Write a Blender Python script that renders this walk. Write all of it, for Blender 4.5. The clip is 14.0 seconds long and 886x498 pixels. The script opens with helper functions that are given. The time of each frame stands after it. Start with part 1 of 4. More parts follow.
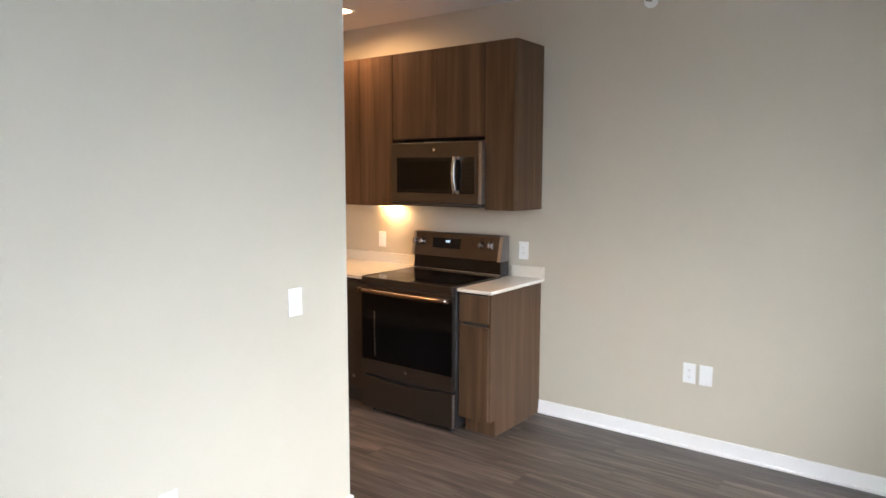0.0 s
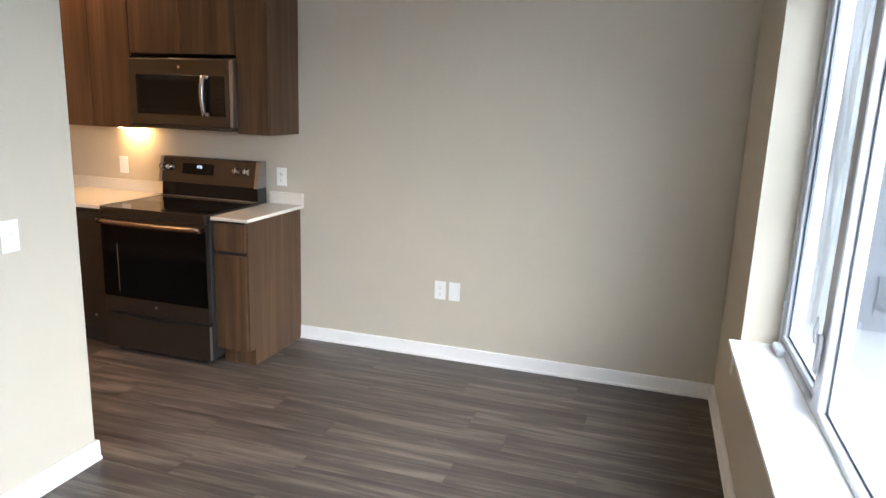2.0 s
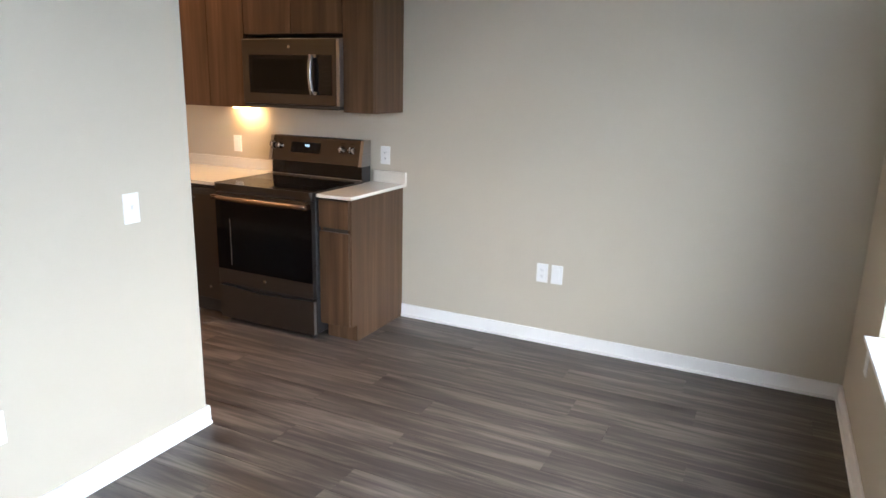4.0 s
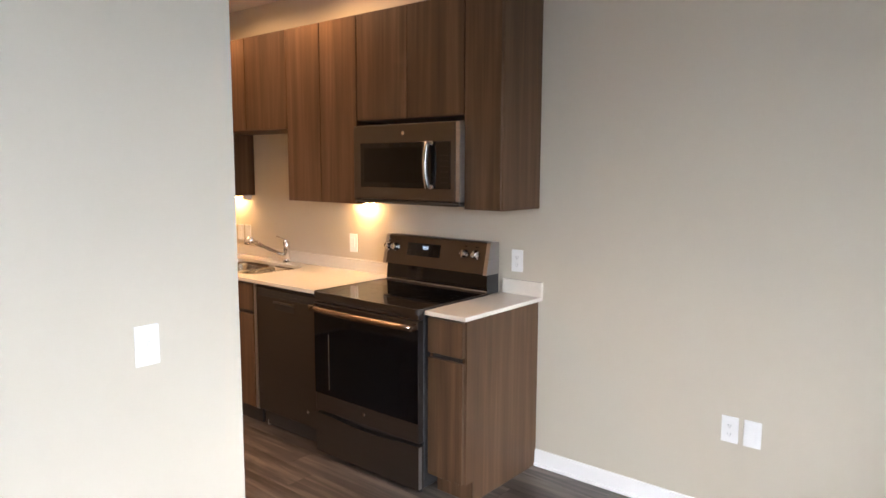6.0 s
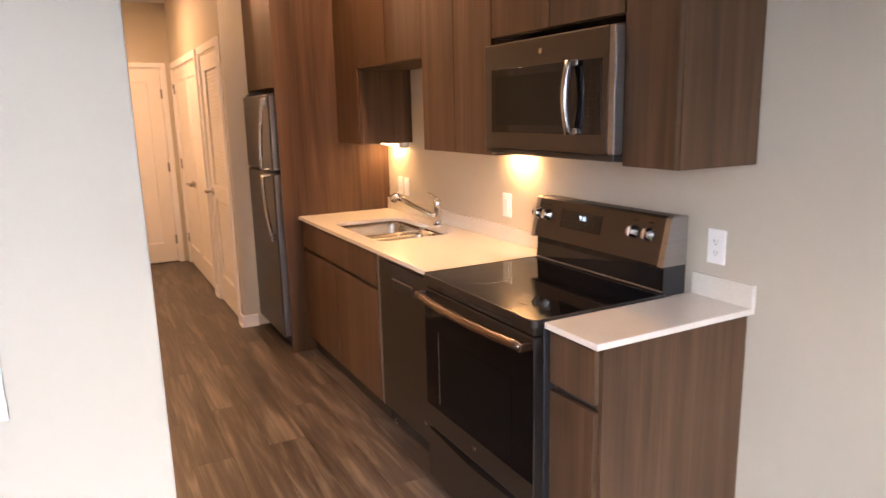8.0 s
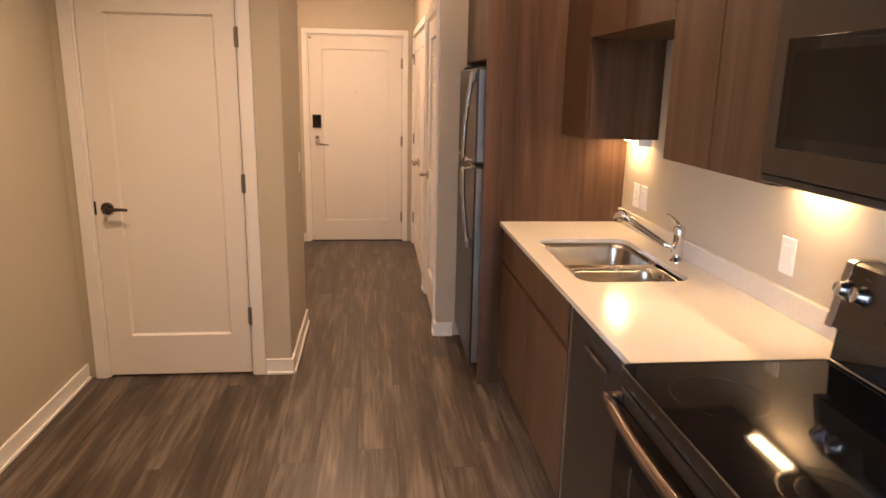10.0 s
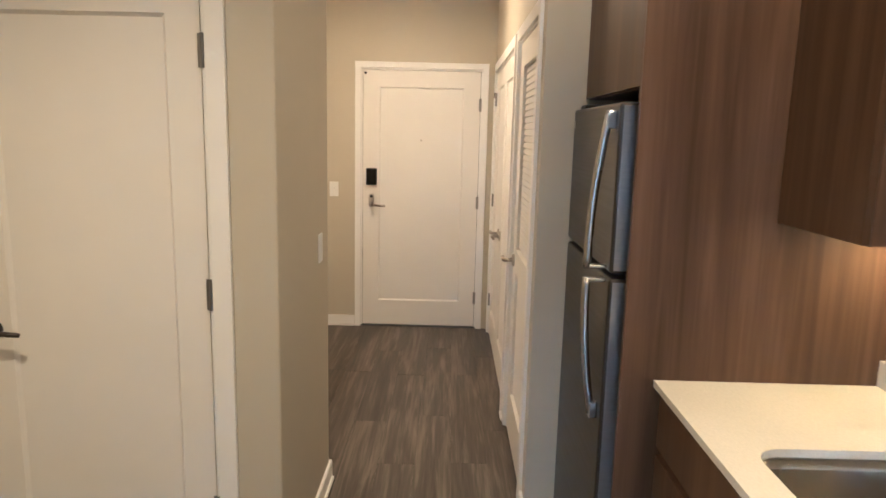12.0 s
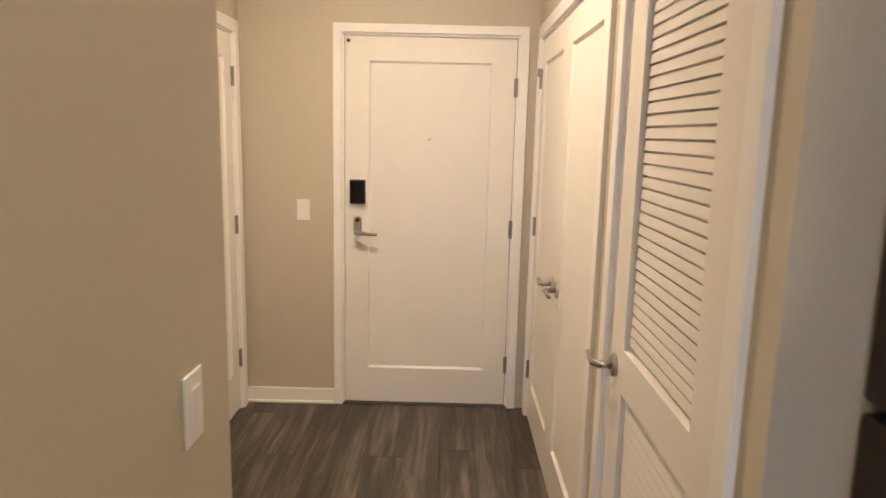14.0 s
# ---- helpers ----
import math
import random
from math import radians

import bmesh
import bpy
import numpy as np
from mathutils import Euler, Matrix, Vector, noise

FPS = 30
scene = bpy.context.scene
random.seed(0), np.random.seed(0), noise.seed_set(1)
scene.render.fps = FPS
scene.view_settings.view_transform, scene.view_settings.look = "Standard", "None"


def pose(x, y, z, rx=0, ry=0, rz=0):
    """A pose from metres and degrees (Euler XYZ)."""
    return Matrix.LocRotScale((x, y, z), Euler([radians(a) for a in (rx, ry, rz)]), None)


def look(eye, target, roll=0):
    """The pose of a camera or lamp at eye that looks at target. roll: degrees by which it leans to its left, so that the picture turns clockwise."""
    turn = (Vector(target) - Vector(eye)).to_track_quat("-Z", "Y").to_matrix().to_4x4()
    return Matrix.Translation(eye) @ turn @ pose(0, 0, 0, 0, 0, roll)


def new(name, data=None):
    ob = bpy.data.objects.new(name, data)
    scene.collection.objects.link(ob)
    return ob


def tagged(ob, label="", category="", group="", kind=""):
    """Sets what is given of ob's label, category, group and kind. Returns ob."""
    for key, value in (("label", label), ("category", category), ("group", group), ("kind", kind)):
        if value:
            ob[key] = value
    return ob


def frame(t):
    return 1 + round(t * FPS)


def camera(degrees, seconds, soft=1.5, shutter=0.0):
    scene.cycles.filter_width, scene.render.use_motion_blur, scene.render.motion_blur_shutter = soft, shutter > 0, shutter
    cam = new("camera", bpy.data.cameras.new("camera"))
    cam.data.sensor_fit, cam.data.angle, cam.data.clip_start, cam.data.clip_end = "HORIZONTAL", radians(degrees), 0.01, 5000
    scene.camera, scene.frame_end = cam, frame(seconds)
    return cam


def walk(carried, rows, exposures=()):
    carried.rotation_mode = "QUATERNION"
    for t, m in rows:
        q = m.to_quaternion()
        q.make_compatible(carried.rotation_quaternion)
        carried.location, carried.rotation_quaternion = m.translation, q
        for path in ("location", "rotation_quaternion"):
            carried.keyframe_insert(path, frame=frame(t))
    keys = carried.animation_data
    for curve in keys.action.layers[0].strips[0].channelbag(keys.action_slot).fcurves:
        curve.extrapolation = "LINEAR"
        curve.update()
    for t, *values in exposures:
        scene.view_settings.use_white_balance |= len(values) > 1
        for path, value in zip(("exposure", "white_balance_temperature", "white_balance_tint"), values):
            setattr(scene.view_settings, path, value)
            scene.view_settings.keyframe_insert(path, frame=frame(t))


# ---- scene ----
cam = camera(66.7, 14.0, shutter=0.3)
PATH = [
    (0, (2.135, -3.915, 1.602), (0.943, -2.324, 1.379), 0.1),
    (0.5, (2.154, -3.901, 1.605), (1.096, -2.229, 1.309), 0.9),
    (1, (2.194, -3.895, 1.625), (1.353, -2.111, 1.294), 1.7),
    (1.5, (2.185, -3.891, 1.599), (1.552, -2.024, 1.259), 2.5),
    (2, (2.208, -3.902, 1.603), (1.632, -2.034, 1.178), 2.1),
    (4.5, (2.152, -3.773, 1.562), (1.237, -2.06, 1.086), 1.3),
    (5, (2.024, -3.547, 1.556), (1.046, -1.841, 1.193), 1.3),
    (5.5, (1.923, -3.295, 1.59), (0.823, -1.636, 1.394), -0.5),
    (6, (1.838, -2.972, 1.575), (0.568, -1.446, 1.337), 0.2),
    (6.5, (1.72, -2.672, 1.558), (0.414, -1.193, 1.233), 0.9),
    (7, (1.594, -2.42, 1.588), (0.166, -1.053, 1.278), -0.5),
    (7.5, (1.538, -2.122, 1.57), (-0.084, -0.993, 1.263), 0.8),
    (8, (1.404, -1.851, 1.556), (-0.328, -0.933, 1.156), -1.4),
    (8.5, (1.219, -1.626, 1.585), (-0.641, -1.007, 1.191), -1.1),
    (9, (1.07, -1.363, 1.583), (-0.839, -1.062, 1.069), 0.6),
    (11.5, (-0.600, -1.270, 1.608), (-2.563, -1.200, 1.233), 0.9),
    (12, (-1.010, -1.249, 1.596), (-2.980, -1.263, 1.254), 1.4),
    (12.5, (-1.410, -1.262, 1.581), (-3.375, -1.302, 1.213), 1.0),
    (13, (-1.775, -1.304, 1.605), (-3.743, -1.308, 1.250), 0.6),
    (13.5, (-2.235, -1.314, 1.602), (-4.200, -1.373, 1.236), -0.5),
    (14, (-2.696, -1.366, 1.560), (-4.667, -1.381, 1.222), 1.35),
]
EXPOSURES = [
    (0.0, 2.06, 5800, 11), (0.5, 2.02, 5750, 11), (2.2, 2.02, 5750, 10), (4.5, 1.99, 5550, 11), (6.0, 2.14, 5850, 14),
    (8.5, 2.28, 5950, 22), (9.2, 2.04, 5850, 22), (11.3, 2.18, 4220, -4),
    (12.5, 2.20, 4200, -3), (13.0, 2.46, 4220, -3), (13.5, 2.47, 4300, -1), (14.0, 2.21, 4260, -2),
]
walk(cam, [(t, look(eye, target, roll)) for t, eye, target, roll in PATH], EXPOSURES)


# ---- world and sun ----
world = bpy.data.worlds.new("overcast_sky")
scene.world = world
world.use_nodes = True
wn, wl = world.node_tree.nodes, world.node_tree.links
sky = wn.new("ShaderNodeTexSky")
sky.sky_type = "NISHITA"
sky.sun_disc = False
sky.sun_elevation, sky.sun_rotation = radians(27), radians(127)
sky.air_density, sky.dust_density, sky.ozone_density = 1.0, 6.0, 0.5
cloud = wn.new("ShaderNodeMix")
cloud.data_type = "RGBA"
cloud.inputs[0].default_value = 0.75
cloud.inputs[7].default_value = (20.8, 22.5, 25.0, 1)
wl.new(sky.outputs[0], cloud.inputs[6])
# an overcast sky is far brighter overhead than at the horizon
wtc, wsep, wmul, wadd = wn.new("ShaderNodeTexCoord"), wn.new("ShaderNodeSeparateXYZ"), wn.new("ShaderNodeMath"), wn.new("ShaderNodeVectorMath")
wl.new(wtc.outputs["Generated"], wsep.inputs[0])
wmul.operation, wmul.inputs[1].default_value, wmul.inputs[2].default_value = "MULTIPLY_ADD", 2.5, 0.16
wup = wn.new("ShaderNodeMath")
wup.operation, wup.inputs[1].default_value = "MAXIMUM", 0.0
wl.new(wsep.outputs[2], wup.inputs[0])
wl.new(wup.outputs[0], wmul.inputs[0])
wadd.operation = "SCALE"
wl.new(cloud.outputs[2], wadd.inputs[0])
wl.new(wmul.outputs[0], wadd.inputs["Scale"])
wl.new(wadd.outputs[0], wn["Background"].inputs[0])
wn["Background"].inputs[1].default_value = 0.14
sun = new("sun", bpy.data.lights.new("sun", "SUN"))
sun.data.energy, sun.data.angle, sun.data.color = 1.1, radians(50), (1.0, 0.97, 0.93)
sun.matrix_world = look((31, -23, 20), (0, 0, 0))

# ---- materials ----
WARM = (1.0, 0.55, 0.22)


def material(name, base, rough=0.5, metal=0.0, spread=0.06, grain=(6, 6, 6), bump=0.0, bump_scale=200, coat=0.0, random_amount=0.0, rough_spread=0.08):
    """A surface with variation of tone, roughness and relief at two scales."""
    m = bpy.data.materials.new(name)
    m.use_nodes = True
    n, l = m.node_tree.nodes, m.node_tree.links
    p = n["Principled BSDF"]
    p.inputs["Metallic"].default_value = metal
    p.inputs["Coat Weight"].default_value = coat
    p.inputs["Coat Roughness"].default_value = 0.08
    tc = n.new("ShaderNodeTexCoord")
    mp = n.new("ShaderNodeMapping")
    mp.inputs["Scale"].default_value = grain
    l.new(tc.outputs["Object"], mp.inputs["Vector"])
    a = n.new("ShaderNodeTexNoise")
    a.inputs["Scale"].default_value, a.inputs["Detail"].default_value = 1.0, 5
    l.new(mp.outputs[0], a.inputs["Vector"])
    ramp = n.new("ShaderNodeValToRGB")
    lo, hi = [max(0, c * (1 - spread)) for c in base], [min(1, c * (1 + spread)) for c in base]
    ramp.color_ramp.elements[0].position, ramp.color_ramp.elements[1].position = 0.3, 0.7
    ramp.color_ramp.elements[0].color, ramp.color_ramp.elements[1].color = (*lo, 1), (*hi, 1)
    l.new(a.outputs[0], ramp.inputs[0])
    out = ramp.outputs[0]
    if random_amount:
        info = n.new("ShaderNodeObjectInfo")
        hsv = n.new("ShaderNodeHueSaturation")
        rng = n.new("ShaderNodeMapRange")
        rng.inputs["To Min"].default_value, rng.inputs["To Max"].default_value = 1 - random_amount, 1 + random_amount
        l.new(info.outputs["Random"], rng.inputs[0])
        l.new(rng.outputs[0], hsv.inputs["Value"])
        l.new(out, hsv.inputs["Color"])
        out = hsv.outputs[0]
    l.new(out, p.inputs["Base Color"])
    rr = n.new("ShaderNodeMapRange")
    rr.inputs["To Min"].default_value, rr.inputs["To Max"].default_value = max(0.02, rough - rough_spread), min(1, rough + rough_spread)
    l.new(a.outputs[0], rr.inputs[0])
    l.new(rr.outputs[0], p.inputs["Roughness"])
    if bump:
        b = n.new("ShaderNodeTexNoise")
        b.inputs["Scale"].default_value, b.inputs["Detail"].default_value = bump_scale, 3
        l.new(tc.outputs["Object"], b.inputs["Vector"])
        bn = n.new("ShaderNodeBump")
        bn.inputs["Strength"].default_value, bn.inputs["Distance"].default_value = bump, 0.001
        l.new(b.outputs[0], bn.inputs["Height"])
        l.new(bn.outputs[0], p.inputs["Normal"])
    return m


def wood(name, dark, mid, light, along, rough, streak=38.0, long=1.1, tone=0.08, bump=0.15, fine_weight=0.25, half=0.18, wave=0.9):
    """Laminate or vinyl with streaks along an axis: fine grain over broad bands, shifted piece by piece."""
    m = bpy.data.materials.new(name)
    m.use_nodes = True
    n, l = m.node_tree.nodes, m.node_tree.links
    p = n["Principled BSDF"]
    tc, info = n.new("ShaderNodeTexCoord"), n.new("ShaderNodeObjectInfo")
    shift = n.new("ShaderNodeVectorMath")
    shift.operation = "MULTIPLY_ADD"
    shift.inputs[1].default_value = (7.3, 11.1, 5.7)
    comb = n.new("ShaderNodeCombineXYZ")
    for k in range(3):
        l.new(info.outputs["Random"], comb.inputs[k])
    l.new(comb.outputs[0], shift.inputs[0])
    l.new(tc.outputs["Object"], shift.inputs[2])

    def layer(across, lengthways, detail, distort):
        mp = n.new("ShaderNodeMapping")
        mp.inputs["Scale"].default_value = [lengthways if k == along else across for k in range(3)]
        l.new(shift.outputs[0], mp.inputs["Vector"])
        t = n.new("ShaderNodeTexNoise")
        t.inputs["Scale"].default_value, t.inputs["Detail"].default_value = 1, detail
        t.inputs["Roughness"].default_value, t.inputs["Distortion"].default_value = 0.6, distort
        l.new(mp.outputs[0], t.inputs["Vector"])
        return t

    broad, fine = layer(streak * 0.35, long * 0.6, 3, wave), layer(streak * 3.2, long * 2.2, 6, 0.4)
    mid_layer = layer(streak, long, 5, wave)
    m1, m2 = n.new("ShaderNodeMix"), n.new("ShaderNodeMix")
    m1.inputs[0].default_value, m2.inputs[0].default_value = 0.55, fine_weight
    l.new(broad.outputs[0], m1.inputs[2])
    l.new(mid_layer.outputs[0], m1.inputs[3])
    l.new(m1.outputs[0], m2.inputs[2])
    l.new(fine.outputs[0], m2.inputs[3])
    ramp = n.new("ShaderNodeValToRGB")
    e = ramp.color_ramp.elements
    e[0].position, e[0].color = 0.5 - half, (*dark, 1)
    e[1].position, e[1].color = 0.5 + half, (*light, 1)
    e.new(0.5).color = (*mid, 1)
    l.new(m2.outputs[0], ramp.inputs[0])
    hsv, rng = n.new("ShaderNodeHueSaturation"), n.new("ShaderNodeMapRange")
    rng.inputs["To Min"].default_value, rng.inputs["To Max"].default_value = 1 - tone, 1 + tone
    l.new(info.outputs["Random"], rng.inputs[0])
    l.new(rng.outputs[0], hsv.inputs["Value"])
    l.new(ramp.outputs[0], hsv.inputs["Color"])
    l.new(hsv.outputs[0], p.inputs["Base Color"])
    rr = n.new("ShaderNodeMapRange")
    rr.inputs["To Min"].default_value, rr.inputs["To Max"].default_value = rough - 0.1, rough + 0.1
    l.new(mid_layer.outputs[0], rr.inputs[0])
    l.new(rr.outputs[0], p.inputs["Roughness"])
    bn = n.new("ShaderNodeBump")
    bn.inputs["Strength"].default_value, bn.inputs["Distance"].default_value = bump, 0.0006
    l.new(fine.outputs[0], bn.inputs["Height"])
    l.new(bn.outputs[0], p.inputs["Normal"])
    return m


def glow(name, colour, strength):
    m = bpy.data.materials.new(name)
    m.use_nodes = True
    p = m.node_tree.nodes["Principled BSDF"]
    p.inputs["Base Color"].default_value = (0.8, 0.8, 0.8, 1)
    p.inputs["Emission Color"].default_value = (*colour, 1)
    p.inputs["Emission Strength"].default_value = strength
    return m


PAINT = material("greige_wall_paint", (0.53, 0.484, 0.386), 0.62, spread=0.025, grain=(1.3, 1.3, 1.3), bump=0.25, bump_scale=260)
CEILING = material("ceiling_paint", (0.78, 0.77, 0.74), 0.85, spread=0.02, bump=0.3, bump_scale=180)
TRIM = material("white_trim_paint", (0.85, 0.84, 0.82), 0.38, spread=0.02, grain=(3, 3, 3), bump=0.06, bump_scale=120)
DOORPAINT = material("white_door_paint", (0.80, 0.775, 0.73), 0.42, spread=0.02, grain=(3, 3, 3), bump=0.1, bump_scale=90)
PLATE = material("white_plastic_plate", (0.82, 0.82, 0.80), 0.3, spread=0.015)
PLATE_SLOT = material("plate_slot", (0.10, 0.10, 0.10), 0.6)
LAMINATE = wood("brown_wood_laminate", (0.047, 0.0257, 0.0134), (0.087, 0.0487, 0.0257), (0.139, 0.0825, 0.0465), 2, 0.42, 15, 0.6, 0.06, 0.12, 0.2, 0.16)
FLOOR = wood("grey_brown_vinyl_plank", (0.022, 0.0170, 0.0133), (0.064, 0.050, 0.0400), (0.165, 0.136, 0.112), 0, 0.37, 15, 1.05, 0.07, 0.2, 0.26, 0.108, 1.5)
LAMINATE.node_tree.nodes["Principled BSDF"].inputs["Specular IOR Level"].default_value = 0.22
SUBFLOOR = material("dark_subfloor", (0.03, 0.026, 0.022), 0.9)
QUARTZ = material("cream_quartz", (0.70, 0.66, 0.58), 0.16, spread=0.05, grain=(160, 160, 160), rough_spread=0.04)
SLATE = material("slate_steel", (0.062, 0.053, 0.046), 0.33, 0.85, spread=0.03, grain=(2, 2, 120), rough_spread=0.05)
SLATE_PANEL = material("slate_steel_panel", (0.078, 0.066, 0.056), 0.36, 0.85, spread=0.03, grain=(2, 2, 120), rough_spread=0.05)
SLATE_FACE = material("slate_steel_face", (0.088, 0.077, 0.068), 0.36, 0.85, spread=0.03, grain=(2, 2, 120), rough_spread=0.05)
HANDLE = material("bronze_steel_bar", (0.26, 0.20, 0.16), 0.24, 1.0, spread=0.04, grain=(40, 3, 3), rough_spread=0.05)
BASIN = material("satin_basin_steel", (0.44, 0.41, 0.36), 0.27, 1.0, spread=0.03, grain=(3, 3, 3), rough_spread=0.04)
SLATE_LIGHT = material("brushed_slate_edge", (0.33, 0.31, 0.29), 0.32, 0.9, spread=0.05, grain=(2, 2, 150))
STEEL = material("brushed_steel", (0.46, 0.45, 0.43), 0.27, 1.0, spread=0.04, grain=(90, 3, 3), rough_spread=0.06)
CHROME = material("chrome", (0.78, 0.78, 0.78), 0.08, 1.0, spread=0.01, rough_spread=0.02)
NICKEL = material("satin_nickel", (0.50, 0.47, 0.43), 0.28, 1.0, spread=0.03)
HINGE = material("dull_hinge_steel", (0.30, 0.29, 0.275), 0.34, 1.0, spread=0.04)
BRONZE = material("dark_bronze", (0.07, 0.06, 0.055), 0.33, 0.8, spread=0.05)
BLACKGLASS = material("black_glass", (0.006, 0.006, 0.007), 0.05, spread=0.02, rough_spread=0.015)
BLACK = material("black_plastic", (0.018, 0.018, 0.019), 0.4, spread=0.05)
OVENGLASS = material("oven_window_glass", (0.002, 0.0025, 0.003), 0.10, spread=0.03, rough_spread=0.02)
DOORGLASS = material("oven_door_glass", (0.002, 0.002, 0.0025), 0.06, spread=0.02, rough_spread=0.015)
MESHGLASS = material("microwave_window_mesh", (0.004, 0.004, 0.004), 0.16, spread=0.05, rough_spread=0.02)
KICK_AND_GAP = material("black_toe_kick_and_gap_shade", (0.02, 0.018, 0.017), 0.6)
for dark_glass, sheen in ((BLACKGLASS, 0.26), (OVENGLASS, 0.1), (DOORGLASS, 0.1), (MESHGLASS, 0.16)):
    dark_glass.node_tree.nodes["Principled BSDF"].inputs["Specular IOR Level"].default_value = sheen
RINGS = material("burner_ring_print", (0.016, 0.016, 0.016), 0.12, spread=0.02)
MARK = material("printed_marking", (0.014, 0.014, 0.014), 0.12)
CASEWHITE = material("white_vinyl_frame", (0.50, 0.52, 0.55), 0.35, spread=0.02)
GASKET_AND_GAP = material("dark_gasket_and_gap_shade", (0.05, 0.055, 0.06), 0.5)
FACADE = material("grey_facade", (0.075, 0.08, 0.085), 0.8, spread=0.08, grain=(0.4, 0.4, 0.4))
FACADE_DARK = material("facade_window", (0.06, 0.065, 0.07), 0.2)
GROUND = material("street_ground", (0.085, 0.085, 0.084), 0.9, spread=0.15, grain=(0.1, 0.1, 0.1))
LED = glow("warm_led_lens", (1.0, 0.545, 0.195), 29)
BULB = glow("warm_downlight_lens", (1.0, 0.55, 0.25), 130)
SOFT_BULB = glow("soft_downlight_lens", (1.0, 0.56, 0.25), 8)
DIGITS = glow("clock_digits", (0.55, 0.8, 1.0), 0.45)

GLASS = bpy.data.materials.new("window_glass")
GLASS.use_nodes = True
_p = GLASS.node_tree.nodes["Principled BSDF"]
_p.inputs["Base Color"].default_value = (0.97, 0.985, 0.98, 1)
_p.inputs["Transmission Weight"].default_value, _p.inputs["Roughness"].default_value, _p.inputs["IOR"].default_value = 1.0, 0.0, 1.45

FILM = bpy.data.materials.new("plastic_film")
FILM.use_nodes = True
_n, _l = FILM.node_tree.nodes, FILM.node_tree.links
_t, _d, _x = _n.new("ShaderNodeBsdfTransparent"), _n.new("ShaderNodeBsdfTranslucent"), _n.new("ShaderNodeMixShader")
_d.inputs[0].default_value, _x.inputs[0].default_value = (0.52, 0.56, 0.60, 1), 0.12
_t.inputs[0].default_value = (0.74, 0.78, 0.81, 1)
# streaks in the tint imitate the shading of the film's folds
_fc, _fm, _fn, _fr = _n.new("ShaderNodeTexCoord"), _n.new("ShaderNodeMapping"), _n.new("ShaderNodeTexNoise"), _n.new("ShaderNodeValToRGB")
_fm.inputs["Scale"].default_value = (4, 16, 1.6)
_fn.inputs["Scale"].default_value, _fn.inputs["Detail"].default_value, _fn.inputs["Distortion"].default_value = 1, 2, 0.8
_fr.color_ramp.elements[0].position, _fr.color_ramp.elements[0].color = 0.43, (0.08, 0.095, 0.11, 1)
_fr.color_ramp.elements[1].position, _fr.color_ramp.elements[1].color = 0.56, (0.86, 0.89, 0.91, 1)
_l.new(_fc.outputs["Object"], _fm.inputs[0])
_l.new(_fm.outputs[0], _fn.inputs["Vector"])
_l.new(_fn.outputs[0], _fr.inputs[0])
_l.new(_fr.outputs[0], _t.inputs[0])
_l.new(_t.outputs[0], _x.inputs[1])
_l.new(_d.outputs[0], _x.inputs[2])
_l.new(_x.outputs[0], _n["Material Output"].inputs[0])


# ---- mesh helpers ----
OFFSET = {}


def thing(name, x=0, y=0, z=0, rz=0, label="", category="", group="", kind=""):
    """An empty at a thing's base. Unturned things take parts in world metres, turned ones in their own."""
    ob = new(name)
    ob.empty_display_size = 0.05
    ob.matrix_world = pose(x, y, z, 0, 0, rz)
    OFFSET[ob.name] = Vector((x, y, z)) if rz == 0 else Vector()
    return tagged(ob, label, category, group, kind)


def finish(name, bm, mat, smooth=False):
    bmesh.ops.recalc_face_normals(bm, faces=bm.faces)
    me = bpy.data.meshes.new(name)
    bm.to_mesh(me)
    bm.free()
    if smooth:
        for f in me.polygons:
            f.use_smooth = True
    me.materials.append(mat)
    return me


def part(name, bm, mat, parent, label="", smooth=False):
    off = OFFSET[parent.name]
    bmesh.ops.translate(bm, verts=bm.verts, vec=-off)
    ob = new(name, finish(name, bm, mat, smooth))
    ob.parent = parent
    OFFSET[ob.name] = off
    return tagged(ob, label)


def solid(name, bm, mat, label="", category="", group="", kind="structure", smooth=False):
    """A top-level mesh."""
    return tagged(new(name, finish(name, bm, mat, smooth)), label, category, group, kind)


def join(bm, other):
    me = bpy.data.meshes.new("join")
    other.to_mesh(me)
    other.free()
    bm.from_mesh(me)
    bpy.data.meshes.remove(me)
    return bm


def box(x0, x1, y0, y1, z0, z1, b=0.0, bm=None, seg=1):
    t = bmesh.new()
    bmesh.ops.create_cube(t, size=1)
    lo, hi = (min(x0, x1), min(y0, y1), min(z0, z1)), (max(x0, x1), max(y0, y1), max(z0, z1))
    for v in t.verts:
        v.co = Vector([(lo[k] + hi[k]) / 2 + v.co[k] * (hi[k] - lo[k]) for k in range(3)])
    if b:
        bmesh.ops.bevel(t, geom=list(t.edges), offset=b, segments=seg, affect="EDGES", profile=0.5)
    return join(bm, t) if bm else t


